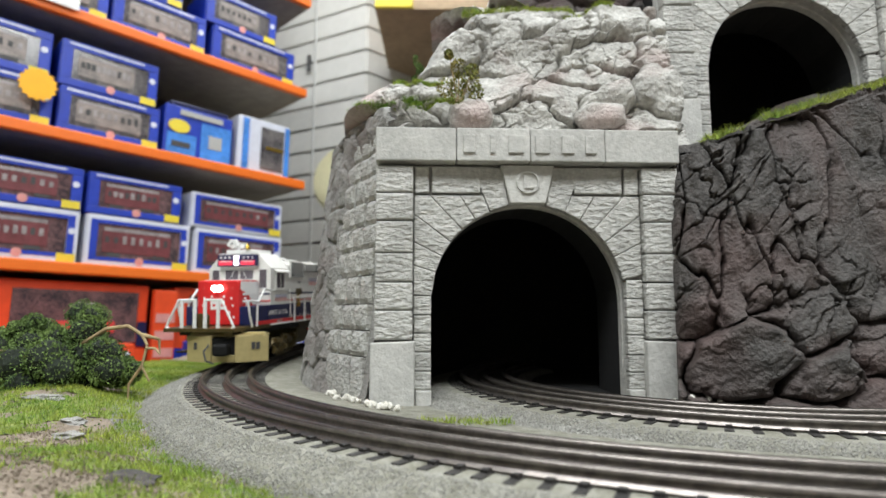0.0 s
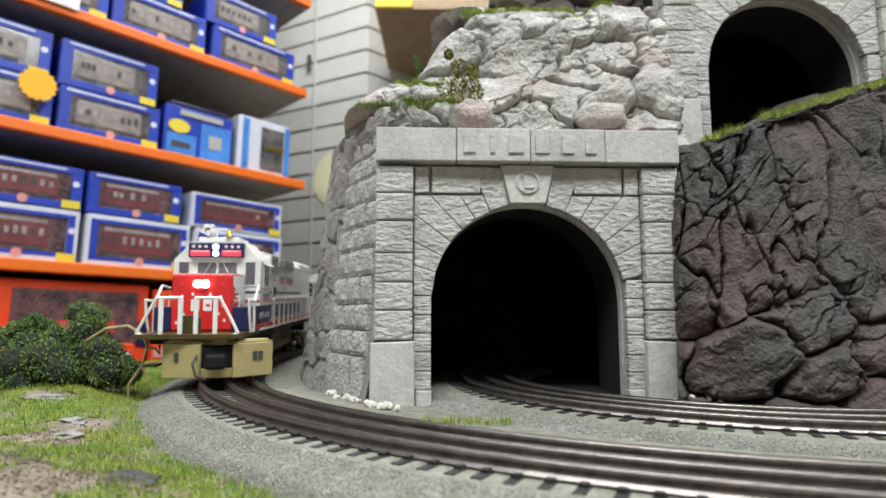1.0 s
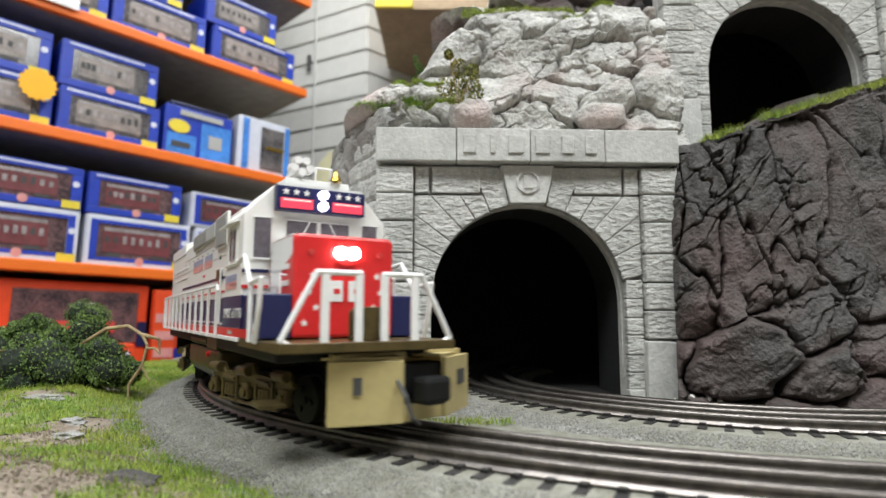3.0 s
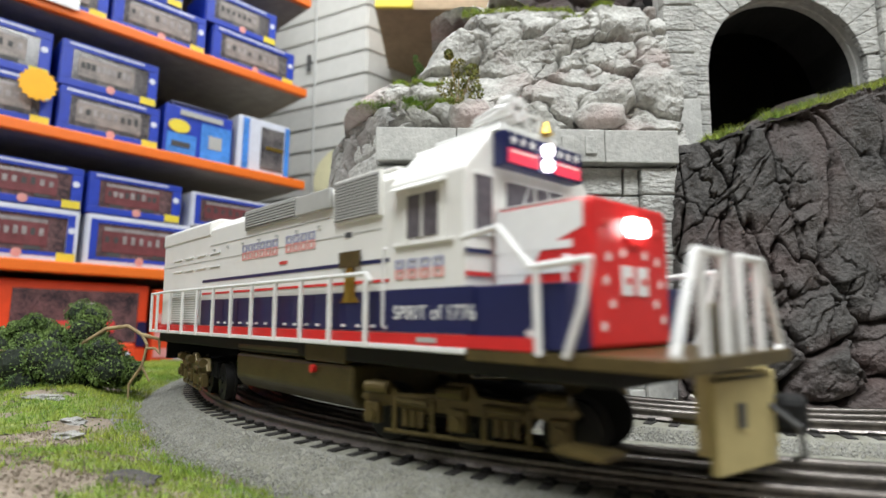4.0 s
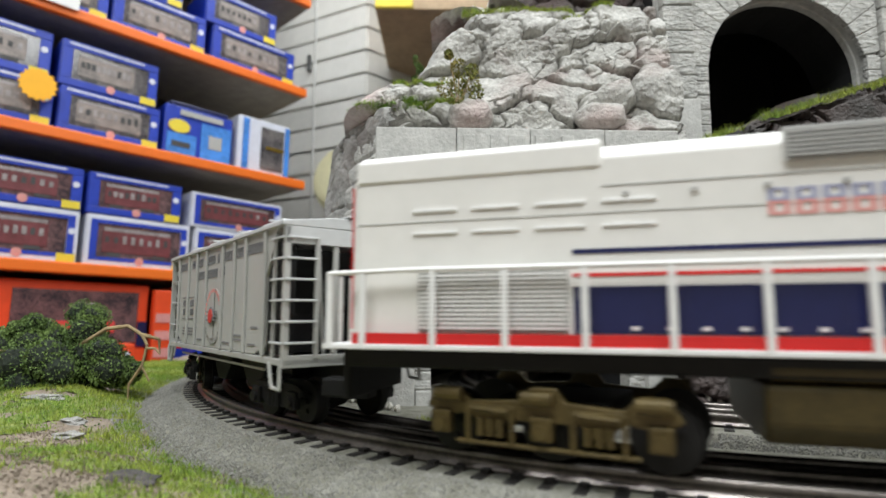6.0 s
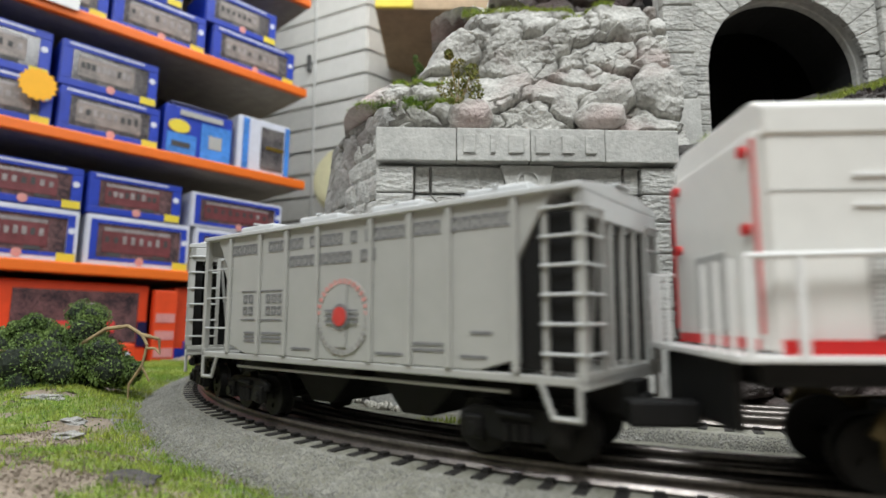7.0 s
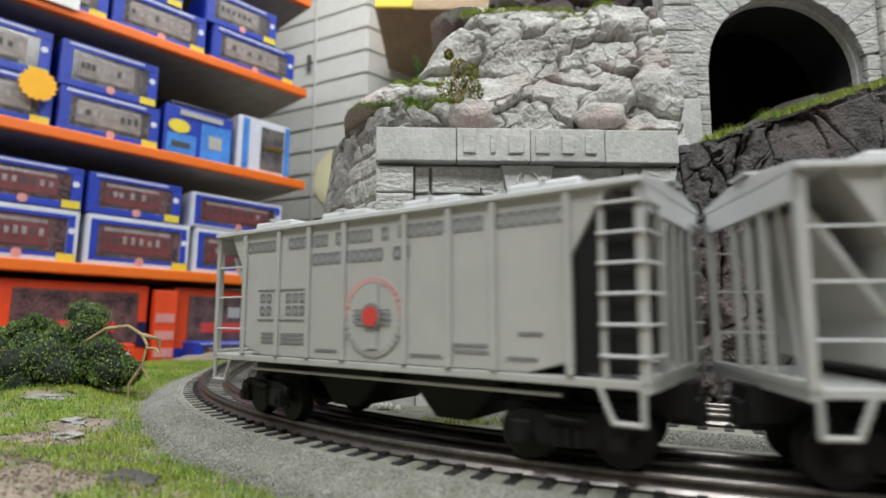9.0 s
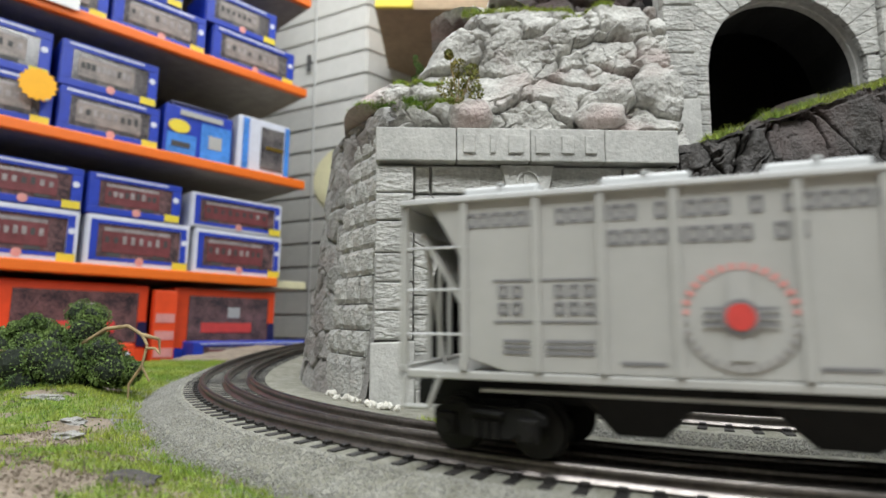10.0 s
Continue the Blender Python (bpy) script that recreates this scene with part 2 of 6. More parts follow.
def car_pose(s, half):
    xa, ya, _ = line(s + half)
    xb, yb, _ = line(s - half)
    za, zb = climb(xa, ya), climb(xb, yb)
    return Matrix.Translation(((xa + xb) / 2, (ya + yb) / 2, (za + zb) / 2)) @ Matrix.Rotation(math.atan2(ya - yb, xa - xb), 4, "Z") @ Matrix.Rotation(-math.asin((za - zb) / (2 * half)), 4, "Y")


def sweep(profile, R, s0, s1, step, way=line):
    """A closed profile (offset outwards, height) drawn along the line."""
    n = int((s1 - s0) / step) + 1
    verts, faces, k = [], [], len(profile)
    for i in range(n):
        x, y, hd = way(s0 + (s1 - s0) * i / (n - 1), R)
        ox, oy = math.sin(hd), -math.cos(hd)
        up = climb(x, y) if way is line else 0.0
        verts += [(x + o * ox, y + o * oy, z + (up if z > -0.016 else 0)) for o, z in profile]
    for i in range(n - 1):
        for j in range(k):
            faces.append((i * k + j, i * k + (j + 1) % k, (i + 1) * k + (j + 1) % k, (i + 1) * k + j))
    faces += [tuple(range(k))[::-1], tuple((n - 1) * k + j for j in range(k))]
    return verts, faces

# ---- the shop round the layout ----
FLOOR_Z = -0.95


def plain_wall(name, x0, x1, y0, y1, z0, z1, material, label, category):
    return solo(name, bx(x0, x1, y0, y1, z0, z1), material, label, category, kind="structure")


plain_wall("floor", -3.2, 3.2, -2.6, 4.2, FLOOR_Z - 0.05, FLOOR_Z, M_FLOOR, "grey shop floor below the layout", "floor")
plain_wall("ceiling", -3.2, 3.2, -2.6, 4.2, 1.62, 1.67, M_WALL, "plain pale shop ceiling", "ceiling")
plain_wall("wall_north", -3.2, 3.2, 4.2, 4.3, FLOOR_Z, 1.62, M_WALL, "plain pale shop wall", "wall")
plain_wall("wall_south", -3.2, 3.2, -2.7, -2.6, FLOOR_Z, 1.62, M_WALL, "plain pale shop wall", "wall")
plain_wall("wall_west", -3.3, -3.2, -2.6, 4.2, FLOOR_Z, 1.62, M_WALL, "plain pale shop wall", "wall")
plain_wall("wall_east", 3.2, 3.3, -2.6, 4.2, FLOOR_Z, 1.62, M_WALL, "plain pale shop wall", "wall")


# slatted column beside the shelves
def slat_face(parent, a, b, z0, z1, pitch, name="slat"):
    """Boards one above another with open grooves between, on the face from a to b."""
    a, b = Vector((*a, 0)), Vector((*b, 0))
    d = b - a
    m = Matrix.Translation(a) @ Matrix.Rotation(math.atan2(d.y, d.x), 4, "Z")
    k = int((z1 - z0) / pitch)
    bm = bx(0, d.length, -0.006, 0.006, -pitch / 2 + 0.0035, pitch / 2 - 0.0035, bev=0.0025)
    me = mesh_of(name, bm, M_SLAT)
    for i in range(k):
        part(name, me, None, parent, m=m @ Matrix.Translation((0, 0, z0 + (i + 0.5) * pitch)))
    return m, d.length


CORNER = (-0.243, 1.72)
FAR_L = (CORNER[0] - 0.886 * 0.75, CORNER[1] + 0.463 * 0.75)
FAR_R = (CORNER[0] + 0.695 * 0.5, CORNER[1] + 0.719 * 0.5)
column = thing("slatwall_column", "pale grey slatted wall panels with dark grooves", "wall panel", kind="structure")
bm = bmesh.new()
prism(bm, [(CORNER[0], CORNER[1] + 0.012), FAR_R, (FAR_R[0] - 0.3, FAR_R[1] + 0.6), (FAR_L[0], FAR_L[1] + 0.3), (FAR_L[0], FAR_L[1] + 0.012)], 2, FLOOR_Z, 1.6)
part("backing", bm, M_GROOVE, column)
slat_face(column, FAR_L, CORNER, FLOOR_Z, 1.58, 0.0765)
slat_face(column, CORNER, FAR_R, FLOOR_Z, 1.58, 0.0765)
bm = bmesh.new()
for f in (0.34,):
    x, y = CORNER[0] - 0.886 * 0.21, CORNER[1] + 0.463 * 0.21 - 0.008
    rod(bm, (x, y, FLOOR_Z), (x, y, 1.6), 0.0045, 8)
part("joint_strip", bm, M_GREYPANEL, column, "narrow grey vertical joint strip")
bm = bx(-0.006, 0.006, -0.012, 0.0, -0.028, 0.028, bev=0.003)
part("hook", bm, M_SLOT, column, "small dark wall hook", m=pose(CORNER[0] - 0.886 * 0.23, CORNER[1] + 0.463 * 0.23 - 0.01, 0.885, 0, 0, -27))

# cream round-ended thing on the slats
dial = thing("wall_disc", "cream plastic round disc hanging on the slatted wall", "wall fitting", m=pose(-0.283, 1.60, 0.43, 0, 0, -20))
bm = bmesh.new()
bmesh.ops.create_cone(bm, cap_ends=True, segments=40, radius1=0.098, radius2=0.098, depth=0.05, matrix=Matrix.Rotation(math.pi / 2, 4, "X"))
bmesh.ops.bevel(bm, geom=[e for e in bm.edges if len(e.link_faces) == 2 and e.calc_face_angle() > 1.0], offset=0.012, segments=3, affect="EDGES")
part("rim", bm, M_CREAM, dial)
bm = bmesh.new()
bmesh.ops.create_cone(bm, cap_ends=True, segments=40, radius1=0.07, radius2=0.07, depth=0.056, matrix=Matrix.Rotation(math.pi / 2, 4, "X"))
part("face", bm, M_CREAM, dial, "paler inner face")

# stock above and behind the rock
for x, y, z, w, hh in ((0.20, 1.64, 0.876, 0.62, 0.42), (0.95, 1.64, 0.876, 0.7, 0.46)):
    c = thing("stock_carton", "brown cardboard stock carton on a high shelf", "carton", m=pose(x, y, z), group="high stock")
    part("carton_body", bx(-w / 2, w / 2, -0.2, 0.2, 0, hh, bev=0.01), M_TAN, c)
    part("tape", bx(-w / 2 + 0.01, w / 2 - 0.01, -0.203, -0.2005, hh * 0.45, hh * 0.53), M_BOARD, c, "pale parcel tape")
ledge = thing("high_shelf", "high shelf with a yellow price strip", "shelf", m=pose(0.42, 1.42, 0.875))
part("board", bx(-0.6, 1.2, 0, 0.5, -0.022, 0.0, bev=0.002), M_TAN, ledge)
part("price_strip", bx(-0.6, -0.50, -0.012, -0.001, -0.022, 0.004, bev=0.002), M_CYEL, ledge, "yellow plastic price strip")
for x in (-0.16, 0.3, 1.1):
    part("shelf_leg", bx(x, x + 0.03, 0.44, 0.47, FLOOR_Z - 0.875, -0.0225, bev=0.003), M_BROWN, ledge)
part("bracket", bx(1.1, 1.13, 0.02, 0.75, -0.12, -0.024, bev=0.003), M_BROWN, ledge)

# ---- shelving with boxed trains; its own frame: x along the front, y into the depth, z up ----
SHELF = Matrix(((0.69483, -0.71901, 0.01577, -0.3972), (0.71882, 0.69500, 0.01631, 1.35), (-0.02269, 0.0, 0.99974, 0.1317), (0, 0, 0, 1)))


def shelf_at(x, y, z):
    return SHELF @ Matrix.Translation((x, y, z))


def shelf(z, x0, x1, deep=0.30):
    ob = thing("wall_shelf", "wooden shop shelf with a bright orange front edge", "shelf", m=shelf_at(0, 0, z), group="shop shelves")
    part("board", bx(x0, x1, 0.012, deep, -0.019, 0.0, bev=0.002), M_BOARD, ob)
    part("edge_strip", bx(x0, x1, -0.004, 0.0115, -0.021, 0.001, bev=0.003), M_ORANGE, ob, "orange edge strip")
    return ob


shelf(0.735, -1.15, 0.055)
shelf(0.489, -1.15, 0.055)
shelf(0.249, -1.15, 0.062)
shelf(0.0, -1.15, 0.0)
rack = thing("shelf_rack", "dark back panel and uprights carrying the shelves", "shelving", kind="structure")
part("back_panel", bx(-1.2, -0.03, 0.305, 0.325, -1.0, 1.2), M_BACK, rack, m=SHELF)
for x in (-0.75, -0.03):
    part("upright", bx(x - 0.012, x + 0.012, 0.285, 0.3045, -1.0, 1.2, bev=0.002), M_SLOT, rack, m=SHELF)
part("end_board", bx(0.002, 0.10, 0.03, 0.2, -0.022, -0.002, bev=0.003), M_CREAM, rack, "cream shelf end", m=SHELF)

BOXRND = random.Random(5)


def train_box(x0, x1, z, hh, body, frame_col, window, label, deep=0.12, y=0.012):
    """A carton with a long display window, a model train standing behind it."""
    w = x1 - x0
    ob = thing("train_box", label, "boxed model train", m=shelf_at(x0, y, z), group="boxed model trains")
    part("carton", bx(0, w, 0.004, deep, 0, hh, bev=0.003), body, ob)
    b, rim = 0.17 * hh, 0.020
    side_col = M_CRED if body is M_CRED else frame_col
    for nm, q, col in (("frame_bottom", (0.002, w - 0.002, 0, 0.004, 0.001, b), frame_col), ("frame_top", (0.002, w - 0.002, 0, 0.004, hh - b, hh - 0.001), frame_col), ("frame_side", (0.002, rim, 0, 0.004, b, hh - b), side_col), ("frame_side", (w - rim, w - 0.002, 0, 0.004, b, hh - b), side_col)):
        part(nm, bx(*q, bev=0.001), col, ob)
    win = part("window", bx(rim, w - rim, 0.0024, 0.0038, b, hh - b), window, ob, "dark clear window over a model")
    if frame_col is M_CWHITE:
        for q in ((rim - 0.012, w - rim + 0.012, b - 0.007, b), (rim - 0.012, w - rim + 0.012, hh - b, hh - b + 0.007), (rim - 0.012, rim, b, hh - b), (w - rim, w - rim + 0.012, b, hh - b)):
            part("blue_border", bx(q[0], q[1], -0.0008, 0.0002, q[2], q[3]), M_CBLUE, ob, "printed blue border")
    else:
        part("print_line", bx(0.012, w - 0.03, -0.0006, -0.0002, hh - b * 0.55, hh - b * 0.3), M_CWHITE, ob, "thin white printed line")
    # the model behind the window
    h0, h1 = b + 0.10 * hh, hh - b - 0.14 * hh
    a, e = rim + 0.010, w - rim - 0.010 - 0.02 * BOXRND.random()
    tone = M_COACHRED if window is M_CWIN2 else M_COACHGREY
    model = part("model", bx(a, e, 0.0008, 0.0023, h0, h1, bev=0.0006), tone, win, "model coach in the box")
    part("model_roof", bx(a + 0.002, e - 0.002, 0.0006, 0.0022, h1, h1 + 0.07 * hh, bev=0.0006), M_GLINT, win, "pale model roof")
    part("model_truck", bx(a + 0.01, a + 0.034, 0.0008, 0.0022, b + 0.002, h0), M_SLOT, win)
    part("model_truck", bx(e - 0.034, e - 0.01, 0.0008, 0.0022, b + 0.002, h0), M_SLOT, win)
    k = 7 + BOXRND.randrange(4)
    for i in range(k):
        xx = a + 0.008 + (e - a - 0.018) * i / (k - 1)
        part("model_window", bx(xx - 0.0035, xx + 0.0035, 0.0002, 0.0009, h0 + (h1 - h0) * 0.45, h0 + (h1 - h0) * (0.72 + 0.12 * BOXRND.random())), M_GLINT if BOXRND.random() < 0.6 else M_SLOT, win)
    part("badge", disc_bm(w * 0.5, -0.0010, b * 0.75, 0.008, 0.0005, seg=16), M_INKPINK, ob, "small pale red badge")
    part("corner_label", bx(w - 0.034, w - 0.004, -0.0016, -0.0009, 0.002, 0.017), M_CYEL, ob, "yellow corner label")
    part("seal", disc_bm(w - 0.013, -0.0006, hh * 0.6, 0.006, 0.0005, seg=16), M_CWHITE, ob, "round white seal")
    return ob


BL = "blue train carton with a long clear window"
WH = "white and blue train carton with a long clear window"
for x0, x1 in ((-1.02, -0.83), (-0.825, -0.61), (-0.60, -0.412), (-0.402, -0.205), (-0.196, 0.015)):
    train_box(x0, x1, 0.0, 0.100, M_CWHITE, M_CWHITE, M_CWIN2, WH)
for x0, x1, blue in ((-1.02, -0.83, 1), (-0.825, -0.61, 1), (-0.60, -0.412, 1), (-0.405, -0.228, 1), (-0.208, 0.012, 0)):
    train_box(x0, x1, 0.1005, 0.078 if x0 > -0.3 else 0.082, M_CBLUE if blue else M_CWHITE, M_CBLUE if blue else M_CWHITE, M_CWIN2, BL if blue else WH)
for x0, x1 in ((-1.02, -0.84), (-0.83, -0.66), (-0.655, -0.475), (-0.468, -0.285)):
    train_box(x0, x1, 0.249, 0.090, M_CBLUE, M_CBLUE, M_CWIN, BL)
    train_box(x0 - 0.004, x1 - 0.01, 0.3395, 0.092, M_CBLUE, M_CBLUE, M_CWIN, BL)
for x0, x1 in ((-0.99, -0.8), (-0.79, -0.60), (-0.595, -0.40), (-0.393, -0.203), (-0.188, 0.024)):
    train_box(x0, x1, 0.489, 0.088, M_CBLUE, M_CBLUE, M_CWIN, BL)
    if x0 < -0.5 or x0 > -0.4:
        train_box(x0 - 0.02, x1 - 0.055, 0.5775, 0.082, M_CBLUE, M_CBLUE, M_CWIN, BL)

# bright blue picture carton and the pale upright one
pc = thing("picture_carton", "sky blue printed carton with a yellow oval", "boxed model train", m=shelf_at(-0.276, 0.012, 0.249), group="boxed model trains")
part("carton", bx(0, 0.15, 0.003, 0.13, 0, 0.112, bev=0.003), M_CBLUE, pc)
part("picture", bx(0.006, 0.068, 0.0, 0.0028, 0.006, 0.05), M_CSKY, pc, "sky blue picture")
part("picture", bx(0.078, 0.146, 0.0, 0.0028, 0.004, 0.085), M_CSKY, pc, "sky blue picture")
part("vehicle_print", bx(0.016, 0.055, -0.001, -0.0002, 0.02, 0.032, bev=0.0003), M_SLOT, pc, "dark printed vehicle")
part("vehicle_print", bx(0.095, 0.125, -0.001, -0.0002, 0.03, 0.06, bev=0.0003), M_GREYPANEL, pc, "grey printed vehicle")
part("title_bar", bx(0.03, 0.125, -0.001, -0.0002, 0.092, 0.104), M_GREYPANEL, pc, "grey title bar")
bm = bmesh.new()
bmesh.ops.create_cone(bm, cap_ends=True, segments=24, radius1=0.02, radius2=0.02, depth=0.001, matrix=Matrix.Translation((0.03, -0.0006, 0.066)) @ Matrix.Diagonal((1.15, 1, 0.75, 1)) @ Matrix.Rotation(math.pi / 2, 4, "X"))
part("oval", bm, M_CYEL, pc, "yellow oval")
part("upper_flap", bx(0.01, 0.14, 0.004, 0.12, 0.1125, 0.122, bev=0.003), M_NAVY, pc)
uc = thing("upright_carton", "pale blue upright carton with a dark window", "boxed model train", m=shelf_at(-0.112, 0.012, 0.249), group="boxed model trains")
part("carton", bx(0, 0.136, 0.004, 0.12, 0, 0.135, bev=0.005), M_CWHITE, uc)
part("stripe", bx(0.012, 0.026, 0.0, 0.0038, 0.004, 0.128), M_CSKY, uc, "blue stripe")
part("stripe", bx(0.122, 0.133, 0.0, 0.0038, 0.004, 0.128), M_CSKY, uc, "blue stripe")
part("window", bx(0.058, 0.118, 0.0, 0.0038, 0.014, 0.116, bev=0.001), M_CWIN, uc, "dark clear window")
part("model_stripe", bx(0.07, 0.117, -0.0012, -0.0004, 0.062, 0.07), M_BRASS, uc, "gold band on the model")
# price star
sb = solo("price_star", pz(star_poly(0, 0, 0.031, 16, 0.86), 1, -0.002, 0.0), M_STAR, "blank orange starburst price sticker on a carton", "price sticker", m=shelf_at(-0.505, -0.008, 0.318) @ pose(0, 0, 0, 0, 0, 0))
# paper sign hung on the upper edge
solo("paper_tag", bx(-0.53, -0.455, -0.012, -0.009, 0.482, 0.56), M_TRIM, "white paper shelf tag", "shelf tag", m=SHELF)

# lower row: big red and orange cartons on a low bench
bench = thing("low_bench", "low dark bench under the shelves", "bench", m=shelf_at(0, 0, -0.198))
part("top", bx(-1.15, 0.10, -0.07, 0.3, -0.03, -0.0005, bev=0.003), M_BACK, bench)
for x in (-1.1, -0.6, -0.02):
    part("leg", bx(x, x + 0.04, 0.02, 0.06, -0.883, -0.031, bev=0.003), M_SLOT, bench)


def red_box(x0, x1, z, hh, blue_foot):
    w = x1 - x0
    ob = thing("red_carton", "orange-red train set carton with a dark window", "boxed train set", m=shelf_at(x0, 0.02, z), group="red train sets")
    part("carton", bx(0, w, 0.004, 0.2, 0, hh, bev=0.003), M_CRED, ob)
    part("window", bx(0.032, w - 0.02, 0.0005, 0.0038, hh * 0.30, hh * 0.90), M_CWIN2, ob, "dark clear window over a model")
    part("model_top", bx(0.06, w - 0.06, -0.001, 0.0002, hh * 0.42, hh * 0.55, bev=0.0003), M_INKRED, ob, "red model inside")
    part("model_glint", bx(w * 0.5, w * 0.62, -0.001, 0.0002, hh * 0.62, hh * 0.76, bev=0.0003), M_GREYPANEL, ob)
    part("foot_band", bx(0.001, w - 0.001, 0.0005, 0.0038, 0.001, hh * 0.22), M_CBLUE if blue_foot else M_CRED, ob, "blue lower band" if blue_foot else "")
    part("side_band", bx(w - 0.018, w - 0.001, 0.0005, 0.0038, hh * 0.25, hh * 0.55), M_NAVY, ob, "navy corner band")
    return ob


red_box(-1.05, -0.78, -0.198, 0.165, 0)
red_box(-0.77, -0.545, -0.198, 0.165, 1)
red_box(-0.535, -0.275, -0.198, 0.165, 0)
red_box(-0.225, 0.012, -0.198, 0.165, 1)
train_box(-0.21, 0.09, -0.198, 0.052, M_CBLUE, M_CBLUE, M_CWIN2, BL, deep=0.06, y=-0.06)
train_box(-0.62, -0.32, -0.198, 0.05, M_CRED, M_CRED, M_CWIN2, "low red train carton with a clear window", deep=0.06, y=-0.06)
rb = thing("striped_carton", "orange and pale striped upright carton", "boxed train set", m=shelf_at(-0.272, -0.004, -0.198), group="red train sets")
part("carton", bx(0, 0.045, 0, 0.02, 0, 0.155, bev=0.002), M_CRED, rb)
for z in (0.02, 0.055, 0.09):
    part("stripe", bx(0.004, 0.041, -0.0012, -0.0002, z, z + 0.018), M_INKPINK, rb, "pale stripe")

# ---- the layout ----
BASE = -0.014
TABLE_L, TABLE_R, TABLE_F, TABLE_B = -0.36, 1.1, -0.35, 1.12


def fbm(x, y, z=0.0, o=4):
    return noise.fractal(Vector((x, y, z)), 1.0, 2.0, o)


table = thing("layout_table", "plywood table carrying the model landscape", "table", m=pose(0, 0, 0))
part("tabletop", bx(TABLE_L, TABLE_R, TABLE_F, TABLE_B, BASE - 0.04, BASE - 0.012, bev=0.002), M_BROWN, table)
for x in (TABLE_L + 0.05, TABLE_R - 0.1):
    for y in (TABLE_F + 0.05, TABLE_B - 0.1):
        part("leg", bx(x, x + 0.05, y, y + 0.05, FLOOR_Z, BASE - 0.0405, bev=0.003), M_BROWN, table)


def ground_h(x, y):
    r = math.hypot(x - CX, y - CY)
    h = BASE + 0.0022 * fbm(x * 22, y * 22) + 0.0009 * fbm(x * 90, y * 90, 3)
    k = min(1, max(0, (r - 0.47) / 0.05))
    rise = 0.010 * math.exp(-((x + 0.25) ** 2 + (y - 0.36) ** 2) / 0.008) + 0.006 * math.exp(-((x + 0.14) ** 2 + (y - 0.21) ** 2) / 0.003)
    return h - 0.003 + k * (0.004 + rise)


def ground_sheet():
    n = 190
    xs = np.linspace(TABLE_L, TABLE_R, n)
    ys = np.linspace(TABLE_F, TABLE_B, n)
    verts = [(x, y, ground_h(x, y)) for y in ys for x in xs]
    faces = [(j * n + i, j * n + i + 1, (j + 1) * n + i + 1, (j + 1) * n + i) for j in range(n - 1) for i in range(n - 1)]
    me = from_arrays("ground", verts, faces, M_SOIL)
    return tagged(new("ground", me), "brown scenic soil of the model landscape", "ground", kind="structure")


ground_sheet()

# ballast bed under both tracks
v, f = sweep([(-0.12, -0.0125), (-0.055, -0.0088), (-0.034, -0.0063), (0.032, -0.0062), (0.047, -0.0120), (0.056, -0.0175), (-0.12, -0.02)], R1, 0.0, 2.05, 0.01)
tagged(new("ballast_bed", from_arrays("ballast_bed", v, f, M_BALLAST, smooth=False)), "pale grey fine ballast bed under the main track", "ballast", kind="structure")
v, f = sweep([(-0.046, -0.0125), (-0.034, -0.0066), (0.034, -0.0064), (0.052, -0.0105), (0.060, -0.0165), (-0.046, -0.02)], R2, 0.0, 0.78, 0.008, tunnel_line)
tagged(new("ballast_bed", from_arrays("ballast_bed", v, f, M_BALLAST, smooth=False)), "pale grey ballast bed curving into the tunnel", "ballast", kind="structure")


def grit_field(name, count, seed, rad, material, where, label, zf):
    """Loose stones, joined."""
    rnd = random.Random(seed)
    verts, faces = [], []
    for _ in range(count):
        x, y = where(rnd)
        r = rad * (0.5 + rnd.random())
        z = zf(x, y)
        q = Euler((rnd.random() * 6, rnd.random() * 6, rnd.random() * 6)).to_matrix()
        k = len(verts)
        for dx, dy, dz in ((1, 0, 0), (-1, 0, 0), (0, 1, 0), (0, -1, 0), (0, 0, 1), (0, 0, -1)):
            p = q @ Vector((dx * r * (0.7 + 0.6 * rnd.random()), dy * r * (0.7 + 0.6 * rnd.random()), dz * r * (0.6 + 0.5 * rnd.random())))
            verts.append((x + p.x, y + p.y, z + p.z + 0.3 * r))
        for a, b_, c_ in ((0, 2, 4), (2, 1, 4), (1, 3, 4), (3, 0, 4), (2, 0, 5), (1, 2, 5), (3, 1, 5), (0, 3, 5)):
            faces.append((k + a, k + b_, k + c_))
    return tagged(new(name, from_arrays(name, verts, faces, material, smooth=False)), label, "gravel", kind="stuff")


def polar(r0, r1, a0, a1):
    def f_(rnd):
        r, a = r0 + (r1 - r0) * rnd.random(), math.radians(a0 + (a1 - a0) * rnd.random())
        return CX + r * math.cos(a), CY + r * math.sin(a)
    return f_


def bed_h(x, y):
    o = math.hypot(x - CX, y - CY) - R1
    if o < 0.033:
        return -0.0064 + climb(x, y)
    return -0.0062 - (o - 0.032) * 0.39 + climb(x, y)


grit_field("ballast_grit", 46000, 3, 0.00036, M_GRIT, polar(0.456, 0.494, 176, 262), "loose grey grit beside the track", lambda x, y: max(bed_h(x, y), ground_h(x, y)))


def beside_tunnel_track(rnd):
    r, a = R2 + 0.034 + 0.030 * rnd.random(), math.radians(rnd.uniform(185, 285))
    return TX + r * math.cos(a), TY + r * math.sin(a)


def tunnel_bed_h(x, y):
    o = math.hypot(x - TX, y - TY) - R2
    return -0.0066 - max(0.0, o - 0.034) * 0.2


